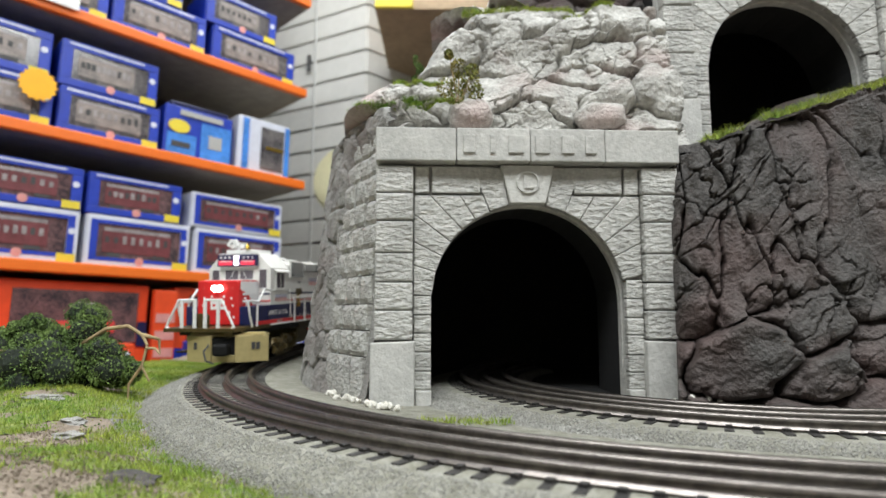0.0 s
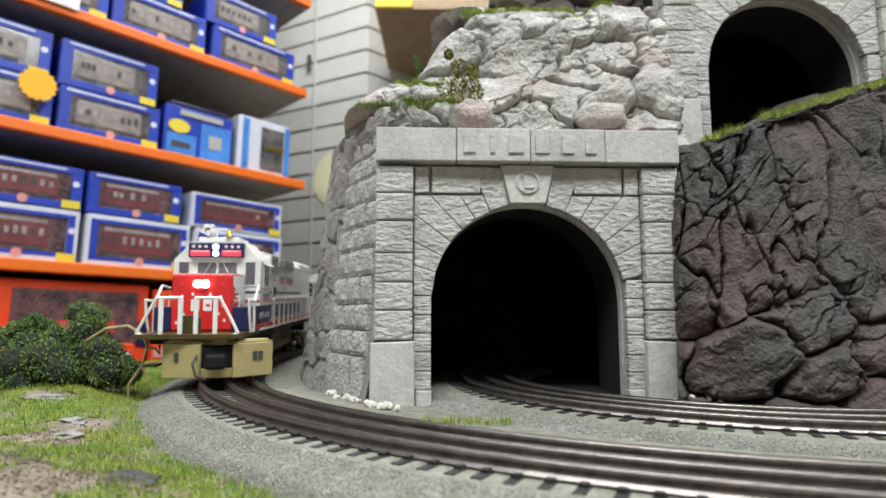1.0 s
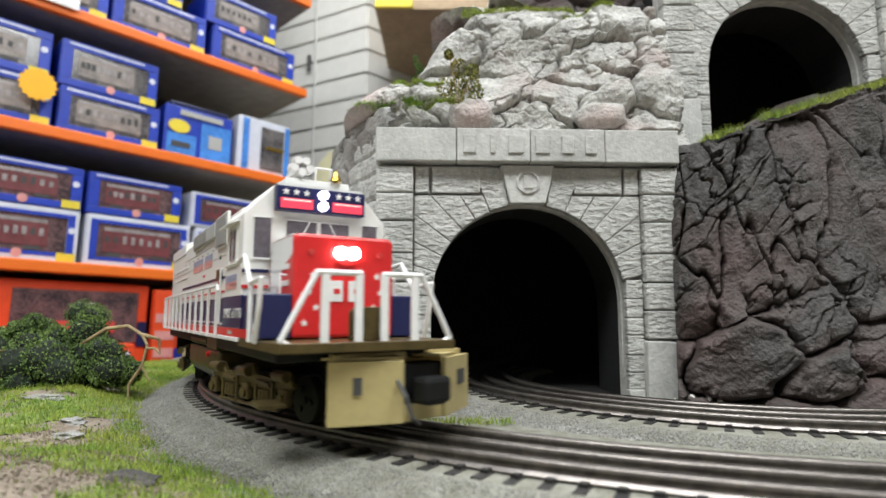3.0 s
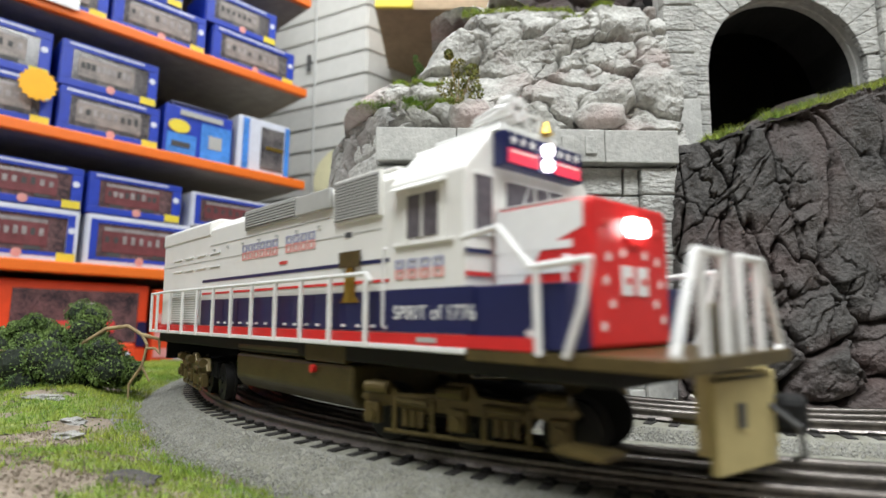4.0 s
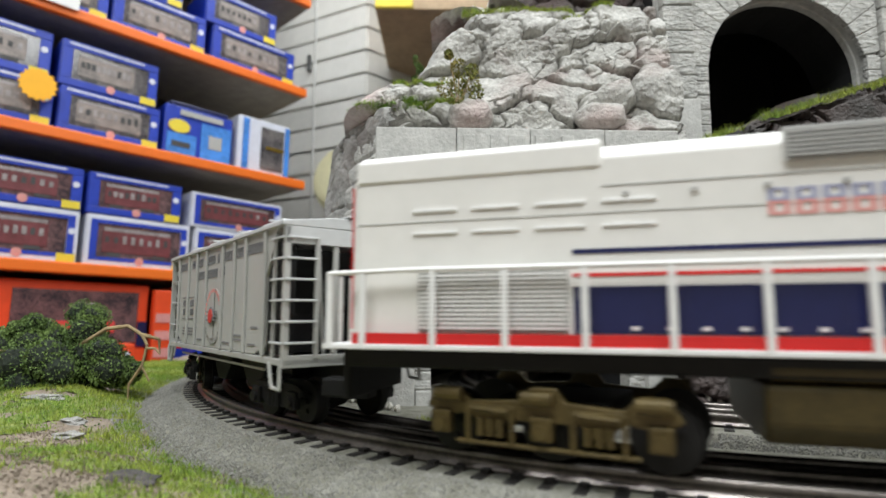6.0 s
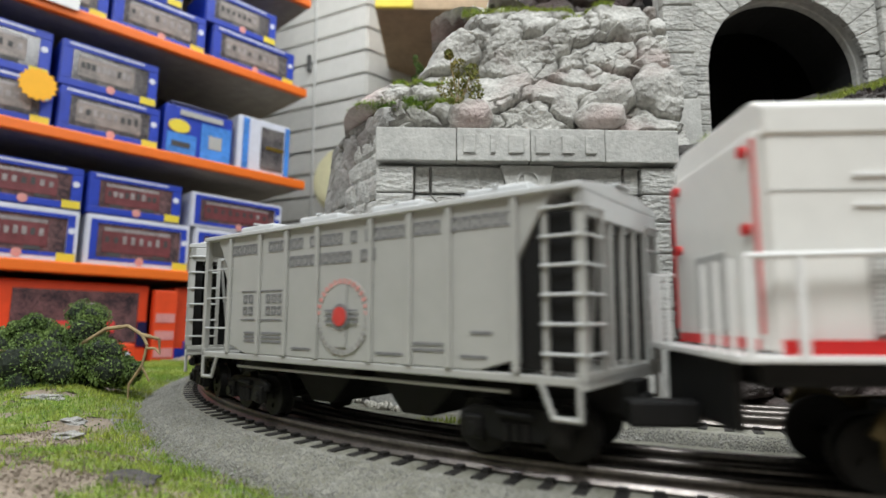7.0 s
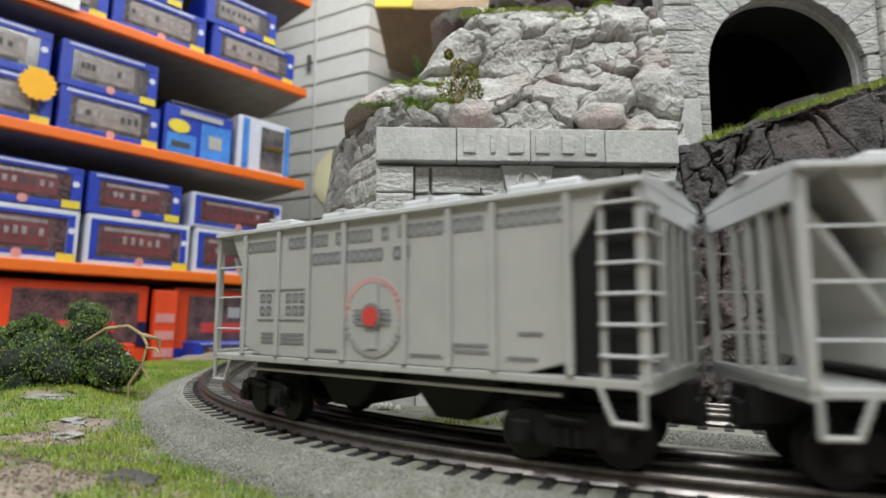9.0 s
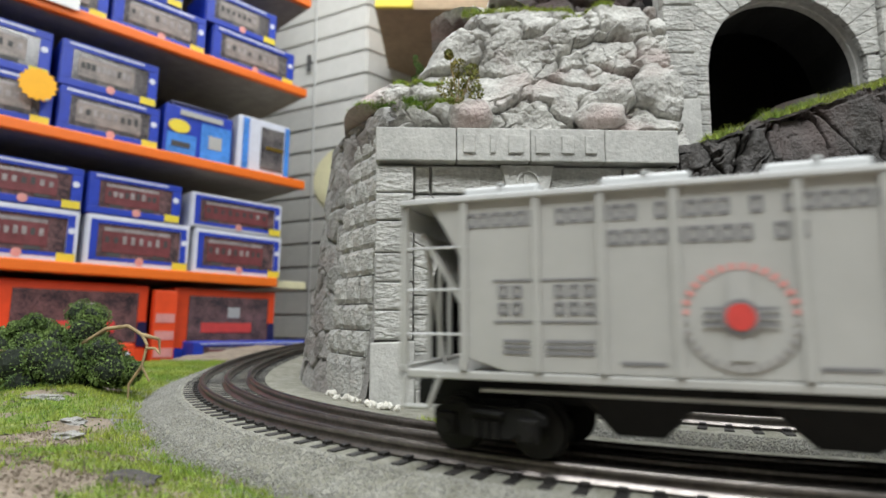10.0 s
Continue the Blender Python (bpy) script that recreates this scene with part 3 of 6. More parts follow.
grit_field("ballast_grit", 20000, 4, 0.00045, M_GRIT, beside_tunnel_track, "loose grey grit between the tracks", tunnel_bed_h)
grit_field("ballast_grit", 3000, 5, 0.0008, M_GRIT, lambda rnd: (lambda r, a: (TX + r * math.cos(a), TY + r * math.sin(a)))(R2 + 0.046 + abs(rnd.gauss(0, 0.007)), math.radians(rnd.uniform(200, 236))), "coarser pale grit at the tunnel mouth", tunnel_bed_h)


# ---- tracks ----
RAIL = [(0.0017 * math.sin(math.radians(a)), -0.0017 + 0.0017 * math.cos(math.radians(a))) for a in (-110, -80, -50, -25, 0, 25, 50, 80, 110)] + [(0.0006, -0.0026), (0.0006, -0.0046), (0.0026, -0.0051), (0.0026, -0.0057), (-0.0026, -0.0057), (-0.0026, -0.0051), (-0.0006, -0.0046), (-0.0006, -0.0026)]


def track(way, R, s0, s1, label, pitch=0.0100):
    """Three tubular rails with bright round heads on dark sleepers."""
    ob = thing("railway_track", label, "model railway track", kind="structure")
    for off, nm in ((0.0165, "rail"), (0.0, "centre_rail"), (-0.0165, "rail")):
        v_, f_ = sweep([(o + off, z) for o, z in RAIL], R, s0, s1, 0.008, way)
        me = from_arrays(nm, v_, f_, M_RAIL)
        me.materials.append(M_RAILHEAD)
        for i, p in enumerate(me.polygons):
            if i % len(RAIL) in (2, 3, 4, 5) and len(p.vertices) == 4:
                p.material_index = 1
        part(nm, me, None, ob)
    bm = bx(-0.0020, 0.0020, -0.0280, 0.0280, -0.0078, -0.0057, bev=0.0003)
    for sy in (-1, 1):
        box(bm, -0.0014, 0.0014, sy * 0.0205 - 0.0016, sy * 0.0205 + 0.0016, -0.0058, -0.0046)
    me = mesh_of("sleeper", bm, M_SLEEPER)
    k = int((s1 - s0) / pitch)
    rnd = random.Random(7)
    for i in range(k):
        x, y, hd = way(s0 + i * pitch, R)
        up = climb(x, y) if way is line else 0.0
        part("sleeper", me, None, ob, m=pose(x, y, up + rnd.uniform(-0.0002, 0.0001), 0, 0, math.degrees(hd) + rnd.uniform(-1.5, 1.5)))
    return ob


track(line, R1, 0.02, 1.80, "three-rail track with dark sleepers, curving past the portal")
track(tunnel_line, R2, 0.0, 0.75, "three-rail track with dark sleepers, leading into the tunnel")


# ---- rock ----
def worley(px, py, seed, cell_x, cell_y, jitter=0.8, square=2.0):
    """First two distances, and the id and the middle of the nearest cell; square above 2 gives blockier cells."""
    gx, gy = px / cell_x, py / cell_y
    ix, iy = math.floor(gx), math.floor(gy)
    best = []
    for a in (-1, 0, 1):
        for b_ in (-1, 0, 1):
            cx_, cy_ = ix + a, iy + b_
            h1 = math.sin(cx_ * 127.1 + cy_ * 311.7 + seed * 17.3) * 43758.5453
            h2 = math.sin(cx_ * 269.5 + cy_ * 183.3 + seed * 9.1) * 28001.837
            jx, jy = h1 - math.floor(h1), h2 - math.floor(h2)
            sx, sy = cx_ + 0.5 + (jx - 0.5) * jitter, cy_ + 0.5 + (jy - 0.5) * jitter
            best.append((abs(gx - sx) ** square + abs(gy - sy) ** square, jx, jy, gx - sx, gy - sy))
    best.sort(key=lambda q: q[0])
    return best[0][0] ** (1 / square), best[1][0] ** (1 / square), best[0][1:]


def block_relief(u, w, seed, cx_, cy_, deep, bulge, jitter, warp=0.25, gap=0.034, square=2.0, soft=0.20, tilt=0.8, rough=1.0):
    """Stones standing proud of narrow clefts, each tilted and rounded a little."""
    uu = u + warp * cx_ * fbm(u / cx_ * 0.9, w / cy_ * 0.9, seed)
    ww = w + warp * cy_ * fbm(u / cx_ * 0.9, w / cy_ * 0.9, seed + 31)
    d1, d2, (j1, j2, gx, gy) = worley(uu, ww, seed, cx_, cy_, jitter, square)
    e = d2 - d1
    cleft = math.exp(-(e / gap) ** 2)
    rnd = min(1.0, e / soft)
    face = 1 - (1 - rnd) ** 2.2
    return bulge * face * (0.55 + 0.6 * j1) + bulge * tilt * ((j2 - 0.5) * gx + (j1 - 0.5) * gy) * 2 - deep * cleft + rough * bulge * 0.25 * fbm(u / cx_ * 3.1, w / cy_ * 3.1, seed + 5) + rough * bulge * 0.12 * fbm(u / cx_ * 9.0, w / cy_ * 9.0, seed + 8)


def rock_sheet(name, nu, nv, surf, relief, material, label):
    """A sheet of cast rock: surf(a, b) gives place and outward direction, relief(a, b, place) the height over it."""
    verts, faces = [], []
    for j in range(nv):
        for i in range(nu):
            a, b_ = i / (nu - 1), j / (nv - 1)
            p, nrm = surf(a, b_)
            verts.append(tuple(Vector(p) + Vector(nrm) * relief(a, b_, p)))
    for j in range(nv - 1):
        for i in range(nu - 1):
            faces.append((j * nu + i, j * nu + i + 1, (j + 1) * nu + i + 1, (j + 1) * nu + i))
    return tagged(new(name, from_arrays(name, verts, faces, material)), label, "rock")


# dark cliff behind the inner track
def cliff_top(deg):
    return 0.150 + (deg - 247) * 0.00125 + 0.003 * fbm(deg * 0.3, 0, 2)


def cliff_surf(a, b):
    deg = 246.6 + 47 * a
    r = 0.252 - 0.012 * math.exp(-a / 0.02) - 0.022 * b + 0.010 * math.exp(-b * 5)
    t = math.radians(deg)
    z = -0.014 + (cliff_top(deg) + 0.014) * b
    return (CX + r * math.cos(t), CY + r * math.sin(t), z), (math.cos(t), math.sin(t), 0.0)


def cliff_relief(a, b, p):
    u, w = a * 0.22, p[2]
    low = 1 / (1 + math.exp((w - 0.050 + 0.012 * fbm(u * 25, 0, 5)) / 0.006))
    up = block_relief(u + 0.16 * w, w, 11, 0.033, 0.098, 0.0095, 0.0050, 0.95, warp=0.42, gap=0.024, soft=0.10, tilt=1.7, rough=0.5)
    dn = block_relief(u - 0.5 * w, w, 23, 0.042, 0.030, 0.0080, 0.0120, 0.9, warp=0.3, gap=0.03, soft=0.34, tilt=1.3, rough=0.3)
    k = max(0.0, min(1.0, 0.25 + 2.4 * fbm(u * 22 + 3, w * 14, 17)))
    crack = block_relief(u * 0.8 - 0.75 * w, w + 0.5 * u, 57, 0.017, 0.030, 0.0042, 0.0022, 0.9, warp=0.5, gap=0.055, soft=0.12, tilt=1.6) * k
    ridge = 0.0022 * (1 - 0.75 * low) * (0.5 - abs(fbm(u * 55, w * 20, 9))) + 0.0006 * fbm(u * 170, w * 120, 6)
    return up * (1 - low) + dn * low + crack * (1 - 0.6 * low) + ridge + 0.0035 * fbm(u * 30, w * 12, 4) - (0.004 if b > 0.97 else 0)


rock_sheet("rock_cliff", 300, 230, cliff_surf, cliff_relief, M_CLIFF, "dark brownish grey cracked cast rock cliff")


def plateau_surf(a, b):
    deg = 243.5 + 50 * a
    t = math.radians(deg)
    r = 0.232 - 0.115 * b
    return (CX + r * math.cos(t), CY + r * math.sin(t), cliff_top(deg) + 0.003 - 0.006 * math.exp(-b * 30) + 0.012 * b), (0, 0, 1)


rock_sheet("rock_plateau", 80, 40, plateau_surf, lambda a, b, p: 0.002 * fbm(p[0] * 60, p[1] * 60), M_CLIFF, "rough rock ledge above the cliff")


# squared stone abutment that turns round beside the outer track
def abut_surf(a, b):
    z = -0.014 + 0.197 * b
    # from far round the bend towards the portal's edge
    deg = 120 + 98 * a
    r = 0.366 - 0.020 * b + 0.004 * math.exp(-b * 9)
    t = math.radians(deg)
    return (CX + r * math.cos(t), CY + r * math.sin(t), z), (math.cos(t), math.sin(t), 0.0)


def abut_relief(a, b, p):
    u, w = a * 0.626, p[2] + 0.014
    wild = block_relief(u, w, 41, 0.026, 0.024, 0.004, 0.0036, 0.8)
    k = max(0.0, min(1.0, (a - 0.885) / 0.03)) * (1 - max(0.0, min(1.0, (b - 0.84) / 0.10)))
    return wild * (1 - k) - 0.0035 * k


abutment = thing("rock_abutment", "grey rock abutment cut into squared stones", "rock")
core = rock_sheet("core", 420, 150, abut_surf, abut_relief, M_ABUT, "")
core.parent = abutment
del core["category"]


def abutment_stones():
    rnd = random.Random(14)
    z = -0.012
    row = 0
    while z < 0.158:
        hh = (0.033 if row == 0 else 0.0165) * rnd.uniform(0.9, 1.12)
        degs = [207.2 + rnd.uniform(-0.6, 0.6), 211.0 + rnd.uniform(-0.5, 0.5), 214.2 + rnd.uniform(-0.3, 0.3), 217.0]
        for d0, d1 in zip(degs, degs[1:]):
            r = 0.3655 - 0.020 * (z + hh / 2 + 0.014) / 0.197 + rnd.uniform(-0.0008, 0.0008)
            bm = bmesh.new()
            h2 = math.radians((d1 - d0) / 2) * r - 0.0004
            n, k = 7, 6
            grid = [[None] * n for _ in range(k)]
            sd = rnd.random() * 50
            for jj in range(k):
                for ii in range(n):
                    x, zz = -h2 + 2 * h2 * ii / (n - 1), hh * jj / (k - 1) + 0.0005 * (1 if jj == 0 else -1 if jj == k - 1 else 0)
                    rim = min(ii, n - 1 - ii, jj, k - 1 - jj)
                    y = (0.0, 0.0017, 0.0021, 0.0023)[min(rim, 3)] + 0.0007 * noise.noise(Vector((x * 260 + sd, zz * 260, sd)))
                    grid[jj][ii] = bm.verts.new((y, x, zz))
            for jj in range(k - 1):
                for ii in range(n - 1):
                    bm.faces.new((grid[jj][ii], grid[jj][ii + 1], grid[jj + 1][ii + 1], grid[jj + 1][ii]))
            rim_v = [grid[0][i_] for i_ in range(n)] + [grid[j_][n - 1] for j_ in range(1, k)] + [grid[k - 1][i_] for i_ in range(n - 2, -1, -1)] + [grid[j_][0] for j_ in range(k - 2, 0, -1)]
            back = [bm.verts.new((-0.008, v_.co.y, v_.co.z)) for v_ in rim_v]
            for i_ in range(len(rim_v)):
                q = (i_ + 1) % len(rim_v)
                bm.faces.new((rim_v[i_], back[i_], back[q], rim_v[q]))
            bm.faces.new(back)
            mid = math.radians((d0 + d1) / 2)
            part("stone", bm, M_HEWN, abutment, m=pose(CX + r * math.cos(mid), CY + r * math.sin(mid), z, 0, 0, math.degrees(mid)))
        z += hh
        row += 1


abutment_stones()


def brow_surf(a, b):
    t = math.radians(150 + 62 * a)
    r = 0.338 - 0.10 * b
    return (CX + r * math.cos(t), CY + r * math.sin(t), 0.176 + 0.014 * (1 - math.exp(-b * 10))), (0, 0, 1)


rock_sheet("rock_ledge", 160, 50, brow_surf, lambda a, b, p: block_relief(p[0], p[1], 51, 0.03, 0.03, 0.003, 0.004, 0.8) * (1 - math.exp(-b * 12)), M_ROCK, "pale rock ledge on top of the abutment")


# pale rock heap above the lower portal
def heap_surf(a, b):
    z = 0.150 + 0.136 * b
    xl = float(np.interp(b, (0, 0.2, 0.27, 0.40, 0.47, 0.75, 0.93, 1.0), (-0.056, -0.058, -0.080, -0.064, -0.038, -0.012, 0.014, 0.030)))
    x = xl + (0.168 - xl) * a
    edge = math.exp(-a / 0.055)
    y = 0.369 + 0.055 * b + 0.004 * math.sin(b * 14) + 0.15 * edge * edge + 0.012 * edge
    return (x, y, z), (-0.75 * edge, -0.94, 0.28)


def heap_relief(a, b, p):
    e = block_relief(p[0] + 0.10 * p[2], p[2] + 0.02 - 0.16 * p[0], 64, 0.046, 0.0275, 0.0040, 0.0066, 0.95, warp=0.36, gap=0.022, square=3.2, soft=0.20, tilt=1.25, rough=0.4)
    k = max(0.0, min(1.0, 0.15 + 2.4 * fbm(p[0] * 24, p[2] * 24, 2)))
    small = block_relief(p[0] + 0.3 * p[2], p[2] - 0.12 * p[0], 19, 0.019, 0.0125, 0.0022, 0.0026, 0.95, warp=0.5, gap=0.05, square=2.8, soft=0.22, tilt=1.4, rough=0.4)
    chip = 0.0013 * (0.4 - abs(fbm(p[0] * 70, p[2] * 90, 12)))
    return e + small * k + chip + 0.0030 * fbm(p[0] * 22, p[2] * 26, 8)


outcrop = thing("rock_outcrop", "pale grey cracked cast rock above the portal", "rock")
face = rock_sheet("rock_face", 380, 240, heap_surf, heap_relief, M_ROCK, "")
face.parent = outcrop
del face["category"]
for k_, (x_, y_, z_, a_, b_, c_) in enumerate(((0.0195, 0.366, 0.1765, 0.0150, 0.013, 0.0105), (0.108, 0.3735, 0.1790, 0.0175, 0.010, 0.0090))):
    bm = bmesh.new()
    bmesh.ops.create_icosphere(bm, subdivisions=5, radius=1)
    for v_ in bm.verts:
        n_ = v_.co.copy()
        q = Vector([math.copysign(abs(c) ** 0.8, c) for c in n_])
        v_.co = q * (1 + 0.16 * noise.noise(n_ * 1.5 + Vector((k_ * 5, 0, 0))) + 0.03 * noise.noise(n_ * 6))
    bmesh.ops.scale(bm, vec=(a_, b_, c_), verts=bm.verts)
    for f_ in bm.faces:
        f_.smooth = True
    part("boulder", bm, M_ROCK, outcrop, "rounded pale boulder", m=pose(x_, y_, z_, 0, -6 + 5 * k_, 0))


def crown_surf(a, b):
    x = -0.01 + 0.19 * a
    return (x, 0.428 + 0.17 * b, 0.276 + 0.012 * math.sin(a * 7) + 0.01 * b), (0, -0.3, 1)


rock_sheet("rock_summit", 90, 60, crown_surf, lambda a, b, p: block_relief(p[0], p[1], 77, 0.04, 0.04, 0.004, 0.008, 0.8), M_ROCK, "rough pale rock on the hill top")


def upper_surf(a, b):
    t = math.pi * (0.95 * a + 0.02)
    r = 0.058 * (1 - 0.45 * b)
    return (0.125 - r * math.cos(t) * 1.15, 0.49 - r * math.sin(t) * 0.7, 0.262 + 0.14 * b), (-math.cos(t), -math.sin(t), 0.1)


rock_sheet("rock_pinnacle", 110, 90, upper_surf, lambda a, b, p: block_relief(a * 0.17, p[2], 91, 0.035, 0.028, 0.005, 0.007, 0.85), M_CLIFF, "brown-grey rock standing behind the heap")

# back of the hill, out of the camera's sight
def back_surf(a, b):
    x = 0.06 + 0.36 * a
    side = min(1.0, a / 0.2) * min(1.0, (1 - a) / 0.15)
    top = 0.262 + 0.085 * min(1.0, b / 0.35)
    z = -0.012 + (top * (0.55 + 0.45 * side) + 0.012) * (1.0 if b < 0.5 else math.cos((b - 0.5) * math.pi))
    return (x, 0.618 + 0.28 * b, z), (0, 0.3, 0.9)


rock_sheet("rock_slope", 90, 90, back_surf, lambda a, b, p: block_relief(p[0], p[1], 83, 0.05, 0.05, 0.004, 0.006, 0.8), M_ROCK, "rough rock slope at the back of the hill")

# hidden core of the hill round the tunnel; its darkness is the near-black colour
hill = thing("tunnel_interior", "tunnel box behind the portal, its darkness put into a near-black colour", "tunnel", kind="structure")
part("side_wall", bx(-0.036, -0.030, 0.378, 0.60, -0.03, 0.150), M_TUNNELSHADE, hill)
part("side_wall", bx(0.172, 0.178, 0.378, 0.60, -0.03, 0.150), M_TUNNELSHADE, hill)
part("end_wall", bx(-0.036, 0.178, 0.601, 0.607, -0.03, 0.150), M_TUNNELSHADE, hill)
part("floor_slab", bx(-0.0295, 0.171, 0.379, 0.60, -0.0125, -0.0092), M_TUNNELSHADE, hill)
part("roof", bx(-0.036, 0.178, 0.378, 0.607, 0.1505, 0.156), M_TUNNELSHADE, hill)
up = thing("upper_tunnel_interior", "upper tunnel box behind the portal, its darkness put into a near-black colour", "tunnel", kind="structure")
part("side_wall", bx(0.175, 0.181, 0.434, 0.60, 0.16, 0.335), M_TUNNELSHADE, up)
part("side_wall", bx(0.365, 0.371, 0.434, 0.60, 0.16, 0.335), M_TUNNELSHADE, up)
part("end_wall", bx(0.175, 0.371, 0.601, 0.607, 0.16, 0.335), M_TUNNELSHADE, up)
part("roof", bx(0.175, 0.371, 0.434, 0.607, 0.3355, 0.341), M_TUNNELSHADE, up)
part("floor_slab", bx(0.175, 0.371, 0.434, 0.607, 0.153, 0.159), M_TUNNELSHADE, up)


# ---- stone portals ----
def stone(bm_or_poly, parent, y0, y1, material, name="stone", bev=0.0007):
    return part(name, pz(bm_or_poly, 1, y0, y1, bev=bev), material, parent)


def rect(x0, x1, z0, z1, g=0.0004):
    return [(x0 + g, z0 + g), (x1 - g, z0 + g), (x1 - g, z1 - g), (x0 + g, z1 - g)]


def portal():
    ob = thing("tunnel_portal", "grey cast stone tunnel portal with a round arch", "tunnel portal", group="portals")
    W, ri, spring, top, rnd = 0.0737, 0.0622, 0.0535, 0.1415, random.Random(2)
    # backing wall with the arch cut out, as two halves and a crown
    arc = [(ri + 0.002) * np.array((math.cos(math.radians(a)), math.sin(math.radians(a)))) + (0, spring) for a in np.linspace(0, 180, 25)]
    half = [tuple(p) for p in arc[:13]]
    for sx in (1, -1):
        poly = [(sx * x, z) for x, z in [(0.0622, -0.014), (0.098, -0.014), (0.098, 0.160), (0.0, 0.160)] + half[::-1]]
        part("backing", pz(poly, 1, 0.004, 0.012), M_STONE, ob)
    # deep lining of the arch
    n = 26
    prof = [(-ri - 0.0005, -0.014)] + [((ri + 0.0005) * math.cos(t), spring + (ri + 0.0005) * math.sin(t)) for t in np.linspace(math.pi, 0, n)] + [(ri + 0.0005, -0.014)]
    outp = [(x * 1.10, z if z < 0 else spring + (z - spring) * 1.10 if z > spring else z) for x, z in prof]
    poly = prof + outp[::-1]
    bm = bmesh.new()
    k = len(prof)
    rows = []
    for y in (0.010, 0.0155):
        rows.append([bm.verts.new((x, y, z)) for x, z in prof] + [bm.verts.new((x, y, z)) for x, z in outp])
    for i in range(k - 1):
        bm.faces.new((rows[0][i], rows[0][i + 1], rows[1][i + 1], rows[1][i]))
        bm.faces.new((rows[0][k + i], rows[0][k + i + 1], rows[1][k + i + 1], rows[1][k + i]))
        for r_ in rows:
            bm.faces.new((r_[i], r_[i + 1], r_[k + i + 1], r_[k + i]))
    part("lining", bm, M_STONE, ob, "grey stone arch reveal")
    # bore behind the reveal: tunnel darkness painted as a near-black ring
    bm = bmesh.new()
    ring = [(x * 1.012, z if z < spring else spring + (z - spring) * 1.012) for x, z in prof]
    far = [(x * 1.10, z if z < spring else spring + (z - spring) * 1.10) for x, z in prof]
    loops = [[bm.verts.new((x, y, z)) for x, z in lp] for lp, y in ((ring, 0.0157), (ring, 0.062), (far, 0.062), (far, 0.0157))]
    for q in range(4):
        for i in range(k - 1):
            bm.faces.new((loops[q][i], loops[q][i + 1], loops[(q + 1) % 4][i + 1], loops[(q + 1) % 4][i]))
    part("bore", bm, M_TUNNELSHADE, ob, "tunnel bore with the dark inside put into its colour")
    # pilasters: courses of hewn stone over a plain base
    for sx in (-1, 1):
        zc = 0.029
        part("pilaster_base", pz([(sx * (W - 0.0012), -0.014), (sx * (W + 0.0265), -0.014), (sx * (W + 0.0262), 0.0275), (sx * (W - 0.001), 0.0285)], 1, -0.0075, 0.004, bev=0.001), M_STONE, ob, "plain smooth base block")
        hs = [0.0185, 0.0175, 0.0185, 0.0205, 0.0180, 0.0180]
        for hh in hs:
            q = rect(W, W + 0.0245, zc, min(top - 0.0005, zc + hh)) if sx > 0 else rect(-W - 0.0245, -W, zc, min(top - 0.0005, zc + hh))
            stone(q, ob, -0.006 - rnd.random() * 0.0005, 0.004, M_HEWN, "course_stone", bev=0.0010)
            zc += hh
        # jamb stones beside the opening
        zj = -0.002
        part("jamb_foot", pz([(sx * ri, -0.014), (sx * (W - 0.0015), -0.014), (sx * (W - 0.0015), zj), (sx * ri, zj)], 1, -0.0035, 0.004, bev=0.0008), M_STONE, ob)
        while zj < spring + 0.002:
            hh = 0.0105 + 0.002 * rnd.random()
            q = rect(ri, W, zj, zj + hh, 0.0003) if sx > 0 else rect(-W, -ri, zj, zj + hh, 0.0003)
            stone(q, ob, -0.0015 - rnd.random() * 0.0006, 0.004, M_HEWN, "jamb_stone")
            zj += hh
        z0 = zj
        # voussoirs fanning out to the square frame
        angs = [math.degrees(math.asin(min(1, (z0 - spring) / ri))), 17, 27, 37, 47, 57, 67, 79]
        for a0, a1 in zip(angs, angs[1:]):
            t0, t1 = math.radians(a0), math.radians(a1)

            def outer(t, stop):
                dx, dz = math.cos(t), math.sin(t)
                k1 = W / dx
                k2 = (stop - spring) / max(dz, 1e-6)
                return (min(k1, k2) * dx, spring + min(k1, k2) * dz)
            stop = 0.1215 if a1 <= 67 else top - 0.001
            stop0 = 0.1215 if a0 < 67 else top - 0.001
            p0, p1 = outer(t0, stop), outer(t1, stop)
            poly = [(ri * math.cos(t0), spring + ri * math.sin(t0)), p0]
            if abs(p0[0] - W) < 1e-6 and abs(p1[1] - stop) < 1e-6 and p1[0] < W - 1e-6:
                poly.append((W, stop))
            poly += [p1, (ri * math.cos(t1), spring + ri * math.sin(t1))]
            cx_, cz_ = sum(p[0] for p in poly) / len(poly), sum(p[1] for p in poly) / len(poly)
            poly = [(sx * (cx_ + (x - cx_) * 0.975), cz_ + (z - cz_) * 0.975) for x, z in poly]
            stone(poly, ob, -0.0012 - rnd.random() * 0.0007, 0.004, M_HEWN, "voussoir")
        # oblong panels under the lintel
        for x0, x1, z0_, z1_ in ((0.0305, 0.0625, 0.1225, 0.1405), (0.0635, W - 0.0002, 0.1045, 0.1405)):
            q = [(sx * x, z) for x, z in rect(x0, x1, z0_, z1_)]
            if x0 > 0.06:
                q = [(sx * x, z) for x, z in rect(x0, x1, 0.1222, 0.1405)]
            stone(q, ob, -0.0022, 0.004, M_HEWN, "panel_stone")
    # keystone with a ring badge
    stone([(-0.0115, 0.116), (0.0115, 0.116), (0.0178, 0.1412), (-0.0178, 0.1412)], ob, -0.004, 0.004, M_STONE, "keystone", bev=0.0009)
